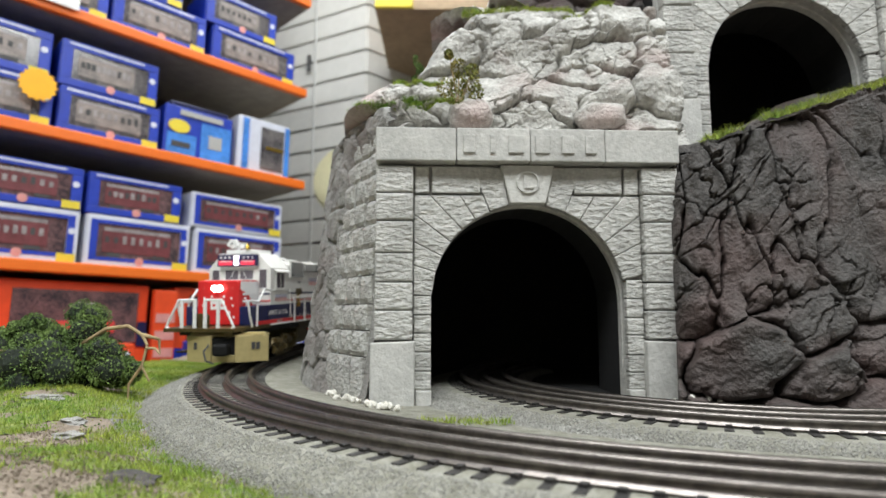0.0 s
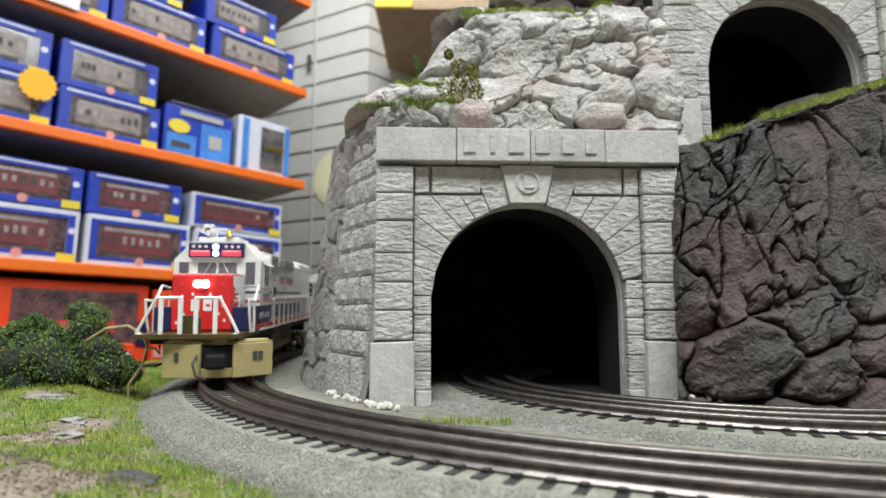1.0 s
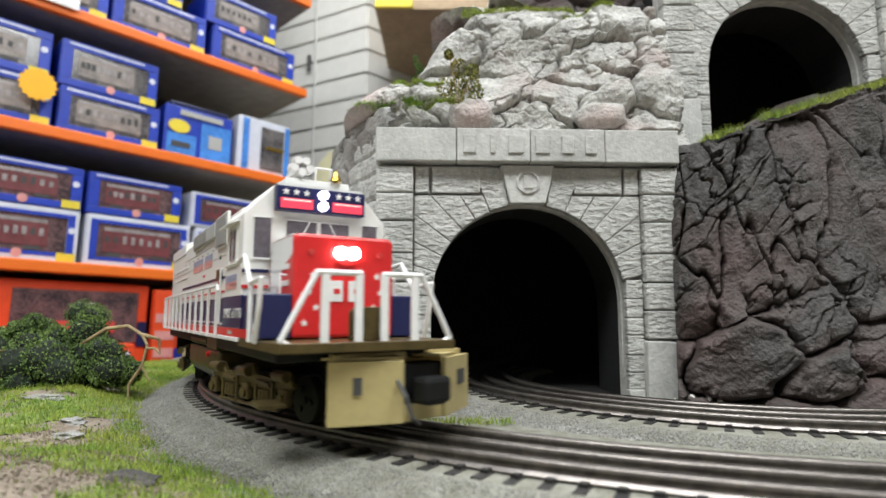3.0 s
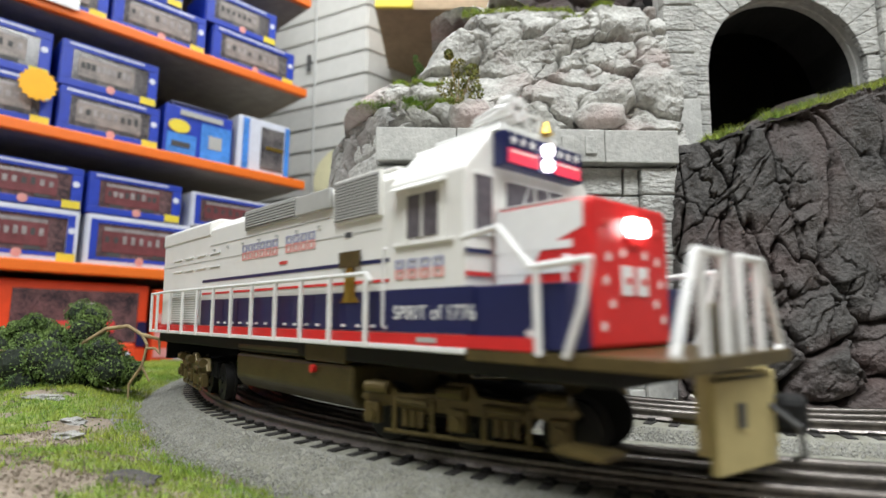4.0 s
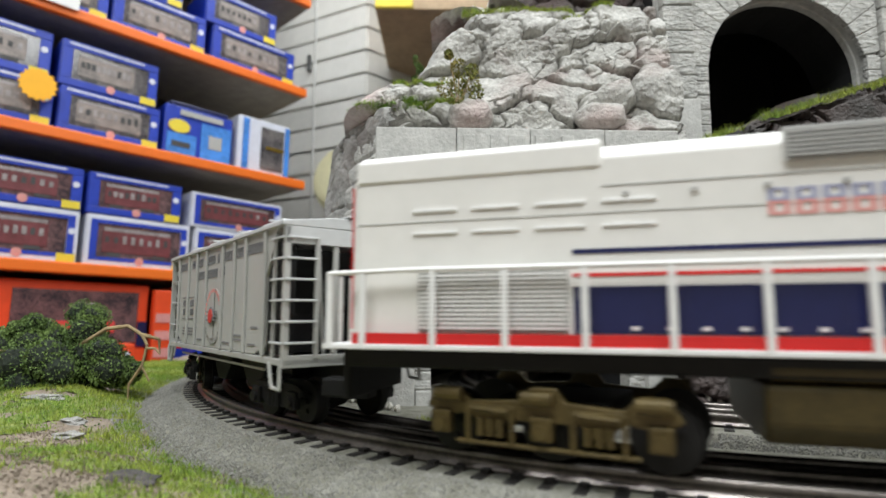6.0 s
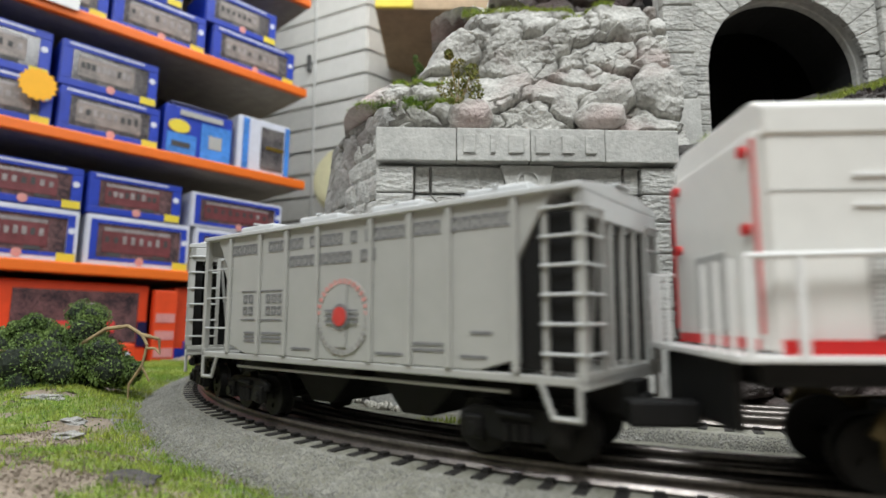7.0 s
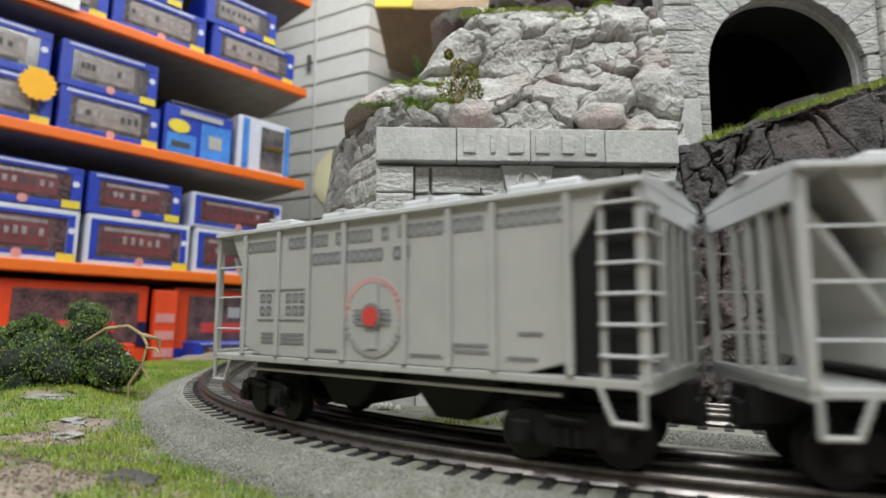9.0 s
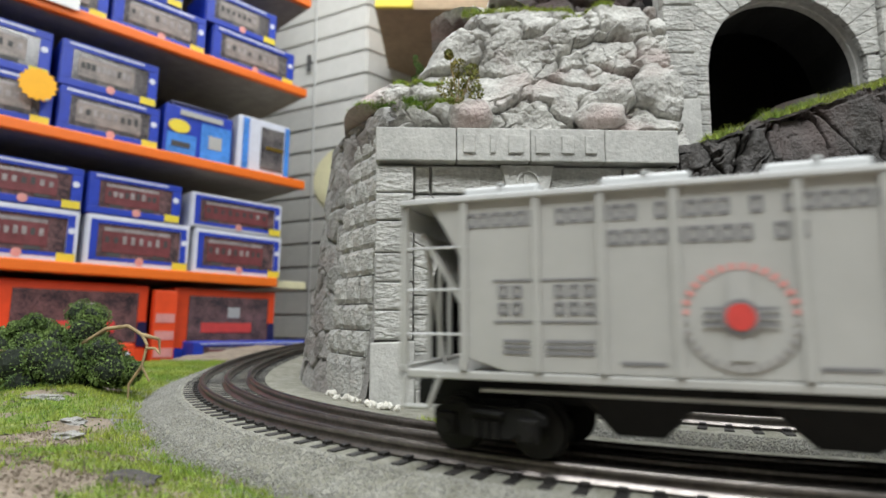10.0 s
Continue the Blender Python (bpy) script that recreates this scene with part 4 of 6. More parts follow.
    bm = bmesh.new()
    m_ = 32
    for rr0, rr1 in ((0.0062, 0.0076),):
        vs = [[bm.verts.new((rr * math.cos(2 * math.pi * i / m_), y, 0.1300 + rr * math.sin(2 * math.pi * i / m_))) for i in range(m_)] for rr, y in ((rr0, -0.0040), (rr0, -0.0052), (rr1, -0.0052), (rr1, -0.0040))]
        for q in range(3):
            for i in range(m_):
                bm.faces.new((vs[q][i], vs[q][(i + 1) % m_], vs[q + 1][(i + 1) % m_], vs[q + 1][i]))
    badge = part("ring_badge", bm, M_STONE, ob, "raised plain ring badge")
    part("badge_bar", bx(-0.0028, -0.0016, -0.0051, -0.0041, 0.1255, 0.1345, bev=0.0002), M_STONE, badge)
    part("badge_bar", bx(-0.0014, 0.0036, -0.0051, -0.0041, 0.1258, 0.1270, bev=0.0002), M_STONE, badge)
    # lintel in four slabs, with raised plain bars
    xs = [-0.0982, -0.0465, 0.0010, 0.0495, 0.0982]
    for a, b_ in zip(xs, xs[1:]):
        stone(rect(a, b_, 0.1418, 0.1640, 0.0002), ob, -0.0095 if abs(a + b_) > 0.1 else -0.0100, 0.006, M_STONE, "lintel_slab", bev=0.0008)
    for i, (x, w_) in enumerate(((-0.0385, 0.0075), (-0.0235, 0.0032), (-0.0085, 0.0098), (0.0085, 0.0092), (0.0250, 0.0078), (0.0400, 0.0075))):
        part("raised_bar", bx(x - w_ / 2, x + w_ / 2, -0.0112, -0.0099, 0.1472, 0.1590, bev=0.0004), M_STONE, ob, "raised plain bar")
    return ob


gate = portal()
gate.matrix_basis = pose(0.0548, 0.362, 0, 0, 0, 2.3)
gate2 = copy_thing(gate, pose(0.268, 0.421, 0.1795, 0, 0, 1.0))
tagged(gate, "grey cast stone tunnel portal with a round arch beside the track")
tagged(gate2, "grey cast stone tunnel portal standing on the upper rock ledge")

# ---- plants ----
def leaf_cloud(name, blobs, count, size, material, parent, seed, flat=0.75):
    """A crown of many small leaves scattered over lumpy shells."""
    rnd = random.Random(seed)
    verts, faces = [], []
    for _ in range(count):
        cx_, cy_, cz_, r = blobs[rnd.randrange(len(blobs))]
        d = Vector((rnd.gauss(0, 1), rnd.gauss(0, 1), rnd.gauss(0, 1))).normalized()
        k = r * (0.72 + 0.42 * rnd.random() ** 0.7)
        c = Vector((cx_, cy_, cz_)) + Vector((d.x * k, d.y * k, d.z * k * flat))
        c += float(0.25 * r) * noise.noise_vector(c * 60)
        a = Euler((rnd.random() * 6.3, rnd.random() * 6.3, rnd.random() * 6.3)).to_matrix()
        s = size * (0.5 + rnd.random())
        i = len(verts)
        for p in ((-1, -0.6, 0), (1, -0.6, 0.2), (0.8, 0.7, 0), (-0.7, 0.6, 0.3)):
            verts.append(tuple(c + a @ (Vector(p) * s)))
        faces.append((i, i + 1, i + 2, i + 3))
    return part(name, from_arrays(name, verts, faces, material, smooth=False), None, parent)


def twig(parent, pts, r, material=None, name="limb"):
    bm = bmesh.new()
    n = len(pts) - 1
    for i in range(n):
        rod(bm, pts[i], pts[i + 1], r * (1 - 0.6 * i / n), 7, r * (1 - 0.6 * (i + 1) / n))
    return part(name, bm, material or M_TWIG, parent)


bush = thing("scenic_bush", "dense dark green scenic bush on the grass", "bush", m=pose(-0.262, 0.405, -0.012))
twig(bush, [(0, 0, -0.004), (0.003, 0.002, 0.012), (-0.004, 0, 0.03)], 0.004, name="trunk")
rb_ = random.Random(9)
blobs = []
for cx_, cy_, cz_, r, k in ((-0.040, 0.0, 0.030, 0.022, 9), (-0.005, -0.012, 0.024, 0.026, 10), (0.026, -0.004, 0.024, 0.022, 9), (0.004, 0.004, 0.046, 0.020, 9), (-0.030, 0.004, 0.046, 0.016, 6), (0.040, 0.0, 0.016, 0.014, 5), (-0.058, 0.0, 0.022, 0.014, 5)):
    for _ in range(k):
        blobs.append((cx_ + rb_.uniform(-0.62, 0.62) * r, cy_ + rb_.uniform(-0.5, 0.5) * r, max(0.006, cz_ + rb_.uniform(-0.6, 0.6) * r), r * rb_.uniform(0.34, 0.58)))
# lumpy core, coloured near black as the shade deep between the leaves
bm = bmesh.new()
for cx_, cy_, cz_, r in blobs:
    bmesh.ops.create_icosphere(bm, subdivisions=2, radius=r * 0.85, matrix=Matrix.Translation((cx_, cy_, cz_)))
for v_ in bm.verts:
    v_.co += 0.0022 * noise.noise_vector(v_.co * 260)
part("foliage_core", bm, M_LEAFSHADE, bush, "dark core with the shade between the leaves put into its colour")
leaf_cloud("crown", blobs, 42000, 0.00062, M_LEAF, bush, 12, 0.95)
twig(bush, [(0.012, -0.01, 0.036), (0.030, -0.012, 0.047), (0.044, -0.010, 0.049), (0.055, -0.012, 0.043), (0.060, -0.014, 0.036), (0.058, -0.016, 0.022), (0.064, -0.016, 0.012)], 0.0016, name="dry_limb")
twig(bush, [(0.055, -0.012, 0.043), (0.066, -0.010, 0.040), (0.067, -0.010, 0.030)], 0.0014, name="dry_limb")
twig(bush, [(0.060, -0.015, 0.034), (0.066, -0.015, 0.034), (0.070, -0.016, 0.030)], 0.0011, name="dry_limb")
twig(bush, [(0.058, -0.016, 0.022), (0.050, -0.016, 0.010), (0.050, -0.016, 0.0)], 0.0012, name="dry_limb")
twig(bush, [(-0.07, -0.015, 0.034), (-0.05, -0.02, 0.032), (-0.03, -0.022, 0.033)], 0.0013, name="dry_limb")


def grass_field(name, count, seed, where, height, label, zf, material=M_GRASS, lean=0.5):
    rnd = random.Random(seed)
    verts, faces = [], []
    for _ in range(count):
        q = where(rnd)
        if q is None:
            continue
        x, y = q[:2]
        z = q[2] if len(q) > 2 else zf(x, y)
        hh, a, w = height * (0.35 + 0.9 * rnd.random()), rnd.random() * 6.3, 0.00018 + 0.00016 * rnd.random()
        lx, ly = lean * hh * rnd.gauss(0, 0.7), lean * hh * rnd.gauss(0, 0.7)
        i = len(verts)
        verts += [(x - w * math.cos(a), y - w * math.sin(a), z), (x + w * math.cos(a), y + w * math.sin(a), z), (x + lx, y + ly, z + hh)]
        faces.append((i, i + 1, i + 2))
    return tagged(new(name, from_arrays(name, verts, faces, material, smooth=False)), label, "grass", kind="stuff")


def turf_mask(x, y):
    """How thick the turf is: full beside the track, thinning to bare soil towards the corner."""
    r = math.hypot(x - CX, y - CY)
    edge = min(1.0, max(0.0, (r - 0.472 - 0.008 * fbm(x * 40, y * 40, 6)) / 0.012))
    bare = fbm(x * 30, y * 30, 14) * 0.9 + (y - 0.285) * 3.0 + max(0, x + 0.16) * 7.0
    return edge * min(1.0, max(0.0, 0.45 + bare * 2.0))


def on_turf(rnd):
    x = -0.36 + 0.36 * rnd.random()
    y = 0.14 + 0.58 * rnd.random() ** 1.25
    return (x, y) if rnd.random() < turf_mask(x, y) else None


grass_field("grass_turf", 200000, 21, on_turf, 0.0029, "short yellow-green static grass on the soil", ground_h)


def turf_skin():
    """Green scatter under the grass, laid a hair over the soil where turf grows."""
    n = 150
    xs, ys = np.linspace(-0.355, 0.0, n), np.linspace(0.12, 0.72, n)
    idx, verts, faces = {}, [], []
    for j, y in enumerate(ys):
        for i, x in enumerate(xs):
            if turf_mask(x, y) > 0.35:
                idx[(i, j)] = len(verts)
                verts.append((x, y, ground_h(x, y) + 0.00025))
    for j in range(n - 1):
        for i in range(n - 1):
            q = [(i, j), (i + 1, j), (i + 1, j + 1), (i, j + 1)]
            if all(c in idx for c in q):
                faces.append(tuple(idx[c] for c in q))
    return tagged(new("turf_mat", from_arrays("turf_mat", verts, faces, M_TURF)), "green scatter mat under the grass", "turf", kind="structure")


turf_skin()


def crumb_where(rnd):
    x, y = rnd.uniform(-0.35, 0.0), 0.14 + 0.5 * rnd.random() ** 1.4
    r = math.hypot(x - CX, y - CY)
    return (x, y) if r > 0.476 and rnd.random() < 0.25 + 0.75 * turf_mask(x, y) else (-0.3, 0.5)


grit_field("turf_crumb", 14000, 51, 0.0005, M_LEAF, crumb_where, "green foam crumbs scattered in the grass", ground_h)
grit_field("turf_crumb", 7000, 52, 0.00045, M_OCHRE, crumb_where, "ochre foam crumbs scattered in the grass", ground_h)
grit_field("soil_crumb", 9000, 53, 0.0005, M_SOIL, lambda rnd: (rnd.uniform(-0.2, -0.05), rnd.uniform(0.15, 0.28)), "brown soil crumbs on the bare ground", ground_h)
for k_, (x_, y_, w_, d_, a_) in enumerate(((-0.232, 0.338, 0.016, 0.008, 20), (-0.190, 0.300, 0.012, 0.008, -30), (-0.168, 0.262, 0.010, 0.007, 10), (-0.104, 0.196, 0.016, 0.009, -15))):
    bm = bmesh.new()
    bmesh.ops.create_icosphere(bm, subdivisions=4, radius=1)
    for v_ in bm.verts:
        v_.co *= 0.8 + 0.5 * noise.noise(v_.co * 1.3 + Vector((k_ * 7, 0, 0))) + 0.12 * noise.noise(v_.co * 5)
    bmesh.ops.scale(bm, vec=(w_ * 0.8, d_ * 0.8, 0.0026), verts=bm.verts)
    solo("flat_stone", bm, M_ABUT if k_ != 3 else M_CLIFF, "flat grey stone lying in the grass", "stone", m=pose(x_, y_, ground_h(x_, y_) + 0.0006, 0, 0, a_), group="flat stones")
grass_field("grass_tuft", 420, 22, lambda rnd: (rnd.uniform(-0.012, 0.035), 0.292 + rnd.uniform(-0.004, 0.004) - 0.25 * rnd.uniform(-0.012, 0.035)), 0.0030, "green grass between track and portal", lambda x, y: -0.0085)


def ledge_grass(name, count, seed, x0, x1, yf, zf, height, label):
    grass_field(name, count, seed, lambda rnd: (lambda x: (x, yf(x) + rnd.gauss(0, 0.0035)))(rnd.uniform(x0, x1)), height, label, lambda x, y: zf(x), lean=0.9)


def cliff_edge(rnd):
    deg = rnd.uniform(252, 284)
    r = 0.226 + rnd.gauss(0, 0.004)
    if fbm(deg * 0.35, 3.3) < -0.12 and deg < 262:
        return None
    t = math.radians(deg)
    return CX + r * math.cos(t), CY + r * math.sin(t)


grass_field("grass_ledge", 7000, 31, cliff_edge, 0.0055, "yellow-green grass along the cliff's top edge", lambda x, y: cliff_top(math.degrees(math.atan2(y - CY, x - CX)) % 360) - 0.0015, lean=0.8)


def on_outcrop(a0, a1, b0, b1, spread):
    def f_(rnd):
        a, k = rnd.uniform(a0, a1), rnd.random()
        b = b0 + (b1 - b0) * (a - a0) / (a1 - a0) + rnd.gauss(0, spread)
        p, n_ = heap_surf(a, b)
        q = Vector(p) + Vector(n_) * (heap_relief(a, b, p) + 0.0002)
        return (q.x, q.y, q.z) if fbm(q.x * 60, q.z * 60, 3) > -0.25 else None
    return f_


grass_field("moss", 5200, 32, on_outcrop(0.03, 0.36, 0.245, 0.29, 0.012), 0.0026, "yellow-green moss on a rock ledge", None, lean=0.9)
grass_field("moss", 1800, 33, on_outcrop(0.10, 0.22, 0.42, 0.44, 0.010), 0.0026, "yellow-green moss on a rock ledge", None, lean=0.9)
grass_field("moss", 2500, 36, on_outcrop(0.02, 0.75, 0.975, 0.985, 0.008), 0.0028, "yellow-green moss along the rock top", None, lean=0.9)
ledge_grass("moss", 900, 34, 0.015, 0.052, lambda x: 0.422, lambda x: 0.281, 0.003, "yellow-green moss on the rock top")
ledge_grass("moss", 700, 35, 0.095, 0.13, lambda x: 0.424, lambda x: 0.276, 0.003, "yellow-green moss on the rock top")

shrub = thing("scenic_shrub", "small ochre and green shrub growing on the rock", "shrub", m=pose(0.006, 0.358, 0.186))
sh = [(-0.004, 0, 0.008, 0.006), (0.004, 0, 0.010, 0.005), (0.012, 0.002, 0.012, 0.006), (0.004, 0.002, 0.022, 0.005), (0.013, 0.002, 0.020, 0.004), (-0.002, 0, 0.030, 0.003), (0.016, 0, 0.004, 0.005), (0.002, 0, 0.001, 0.006)]
for q in sh[:6]:
    twig(shrub, [(0.004, 0, -0.004), (q[0] * 0.6 + 0.002, q[1], q[2] * 0.5), q[:3]], 0.0006, name="stem")
leaf_cloud("leaves", sh, 1500, 0.0007, M_OCHRE, shrub, 5, 1.0)
pine = thing("scenic_pine", "small dark green model pine behind the rock", "tree", m=pose(-0.028, 0.58, 0.262))
twig(pine, [(0, 0, -0.1), (0, 0, 0.055)], 0.0022, name="trunk")
leaf_cloud("crown", [(rb_.gauss(0, 0.002), rb_.gauss(0, 0.002), z, 0.010 * (1 - (z + 0.02) / 0.10)) for z in np.linspace(-0.03, 0.06, 26)], 3500, 0.0009, M_LEAF, pine, 6, 0.5)
ev = thing("scenic_bush", "dark green scenic bush on top of the rock", "bush", m=pose(0.055, 0.47, 0.283))
twig(ev, [(0, 0, -0.01), (0.002, 0, 0.012)], 0.002, name="trunk")
leaf_cloud("crown", [(-0.018, 0, 0.008, 0.012), (0.0, 0, 0.014, 0.012), (0.018, 0, 0.010, 0.011), (0.03, 0, 0.006, 0.008)], 3000, 0.0009, M_LEAF, ev, 8, 0.9)


def pebbles(count, seed, where, r, z):
    rnd = random.Random(seed)
    base = bmesh.new()
    bmesh.ops.create_icosphere(base, subdivisions=1, radius=1)
    for v_ in base.verts:
        v_.co *= 0.75 + 0.5 * noise.noise(v_.co * 2.0 + Vector((3, 1, 2)))
    me = mesh_of("pebble", base, M_PEBBLE)
    for _ in range(count):
        x, y, dz = where(rnd)
        k = r * rnd.uniform(0.5, 1.3)
        ob = new("pebble", me)
        ob.matrix_basis = Matrix.LocRotScale((x, y, z + dz + k * 0.3), Euler((rnd.random() * 6, rnd.random() * 6, rnd.random() * 6)), (k, k * 0.8, k * 0.6))
        tagged(ob, "small chalky white pebble at the portal's foot", "pebble", "pebbles at the portal")


pebbles(46, 41, lambda rnd: (lambda a: (CX + 0.3665 * math.cos(a) + rnd.gauss(0, 0.002), CY + 0.3665 * math.sin(a) + rnd.gauss(0, 0.002), rnd.random() * 0.002))(math.radians(rnd.uniform(209, 224))), 0.0034, -0.0095)
pebbles(40, 42, lambda rnd: (rnd.gauss(0.146, 0.007), rnd.gauss(0.3345, 0.002), abs(rnd.gauss(0, 0.003))), 0.0032, -0.011)

# ---- rolling stock; x forwards, z up from the rail head ----
def both(fn):
    for sy in (-1, 1):
        fn(sy)


def bogie(parent, name, x, wheels, base, hw, wr, frame_mat, spring_mat, z_axle, label):
    """A swivelling truck: bolster, side frames with axle boxes, and turning wheelsets."""
    ob = part(name, bx(-base * 0.28, base * 0.28, -hw * 0.7, hw * 0.7, z_axle - 0.001, z_axle + 0.008, bev=0.001), M_DARK, parent, label, m=pose(x, 0, 0))
    tall = wheels == 3
    for sy in (-1, 1):
        bm = bmesh.new()
        e = base / 2 + wr * 0.62
        top, mid, low = z_axle + (0.0125 if tall else 0.0072), z_axle + 0.0022, z_axle - 0.0030
        q = sorted((sy * hw - 0.0013, sy * hw + 0.0013))
        if tall:
            prism(bm, [(-e, mid + 0.003), (-e + 0.004, top - 0.001), (-e * 0.72, top - 0.001), (-e * 0.60, top - 0.005), (-e * 0.18, top - 0.004), (-e * 0.10, top), (e * 0.10, top), (e * 0.18, top - 0.004), (e * 0.60, top - 0.005), (e * 0.72, top - 0.001), (e - 0.004, top - 0.001), (e, mid + 0.003), (e * 0.86, mid), (e * 0.60, mid + 0.0015), (e * 0.44, low), (e * 0.28, mid), (-e * 0.28, mid), (-e * 0.44, low), (-e * 0.60, mid + 0.0015), (-e * 0.86, mid)], 1, *q, bev=0.0005)
            for xx in (-base * 0.5, -base * 0.06, base * 0.44):
                part("brake_cylinder", rod(bmesh.new(), (xx - 0.002, sy * (hw + 0.0026), z_axle + 0.0092), (xx + 0.0075, sy * (hw + 0.0026), z_axle + 0.0092), 0.0023, 12), spring_mat, ob)
            for xx in (-base * 0.36, -base * 0.14, base * 0.14, base * 0.36):
                part("hanger", bx(xx - 0.0008, xx + 0.0008, *sorted((sy * (hw + 0.0014), sy * (hw + 0.0026))), z_axle - 0.0055, z_axle + 0.0062, bev=0.0003), frame_mat, ob)
            part("tie_bar", rod(bmesh.new(), (-base * 0.42, sy * (hw + 0.0016), z_axle - 0.0050), (base * 0.42, sy * (hw + 0.0016), z_axle - 0.0050), 0.0008, 8), frame_mat, ob)
            for xx in (-base * 0.25, base * 0.25):
                box(bm, xx - 0.0075, xx + 0.0075, sy * (hw + 0.0014) - 0.0005, sy * (hw + 0.0014) + 0.0005, z_axle + 0.0030, z_axle + 0.0066, bev=0.0003)
        else:
            prism(bm, [(-e, mid), (-e, top - 0.002), (-e * 0.72, top), (e * 0.72, top), (e, top - 0.002), (e, mid), (e * 0.66, mid - 0.001), (e * 0.42, low), (-e * 0.42, low), (-e * 0.66, mid - 0.001)], 1, *q, bev=0.0006)
        part("side_frame", bm, frame_mat, ob)
        for i in range(wheels):
            xx = -base / 2 + base * i / (wheels - 1)
            bm = bx(xx - 0.0032, xx + 0.0032, sy * (hw + 0.0012) - 0.0018, sy * (hw + 0.0012) + 0.0018, z_axle - 0.003, z_axle + 0.0042, bev=0.0006)
            rod(bm, (xx, sy * hw, z_axle), (xx, sy * (hw + 0.0042), z_axle), 0.0022, 12)
            part("axle_box", bm, spring_mat, ob)
        for i in range(wheels - 1):
            xm = -base / 2 + base * (i + 0.5) / (wheels - 1)
            for dx in (-0.0032, 0.0, 0.0032):
                part("spring", rod(bmesh.new(), (xm + dx, sy * (hw + 0.0018), z_axle - 0.0028), (xm + dx, sy * (hw + 0.0018), z_axle + 0.0025), 0.0012, 8), spring_mat, ob)
            part("brake_link", rod(bmesh.new(), (xm - 0.006, sy * (hw + 0.0022), z_axle + 0.0055), (xm + 0.006, sy * (hw + 0.0022), z_axle + 0.0048), 0.0011, 8), frame_mat, ob)
    sets = []
    for i in range(wheels):
        xx = -base / 2 + base * i / (wheels - 1)
        bm = bmesh.new()
        rod(bm, (0, -0.020, 0), (0, 0.020, 0), 0.0016, 8)
        for sy in (-1, 1):
            rod(bm, (0, sy * 0.0150, 0), (0, sy * 0.0192, 0), wr, 28)
            rod(bm, (0, sy * 0.0140, 0), (0, sy * 0.0150, 0), wr + 0.0011, 28)
            for a in range(3):
                t = 2 * math.pi * a / 3
                box(bm, math.cos(t) * wr * 0.5 - 0.0009, math.cos(t) * wr * 0.5 + 0.0009, sy * 0.0196 - 0.0005, sy * 0.0196 + 0.0005, math.sin(t) * wr * 0.5 - 0.0009, math.sin(t) * wr * 0.5 + 0.0009)
        w = part("wheelset", bm, M_WHEEL, ob, "dark metal wheels on an axle", m=pose(xx, 0, wr))
        sets.append((w, xx, wr))
    return ob, sets


def letters(parent, name, x0, x1, z0, z1, y, n, material, gaps=(), sy=-1, fill=0.62, label=""):
    """A word drawn as a row of plain blocks, each a thin-walled bar, on a side."""
    step = (x1 - x0) / n
    w, t, q = step * fill, step * fill * 0.30, sorted((0, sy * 0.0002))
    bm = bx(0, t, *q, z0, z1)
    box(bm, w - t, w, *q, z0, z1)
    box(bm, t, w - t, *q, z0, z0 + (z1 - z0) * 0.2)
    box(bm, t, w - t, *q, z1 - (z1 - z0) * 0.2, z1)
    me = mesh_of(name, bm, material)
    for i in range(n):
        if i not in gaps:
            part(name, me, None, parent, label, m=pose(x0 + step * (i + (1 - fill) / 2), y, 0))


def side_poly(parent, name, poly, y, sy, material, label="", t=0.0002):
    return part(name, pz(poly, 1, min(y, y + sy * t), max(y, y + sy * t)), material, parent, label)


def side_star(x, z, y, sy):
    return pz(star_poly(x, z, 0.0017), 1, min(y, y + sy * 0.0002), max(y, y + sy * 0.0002))


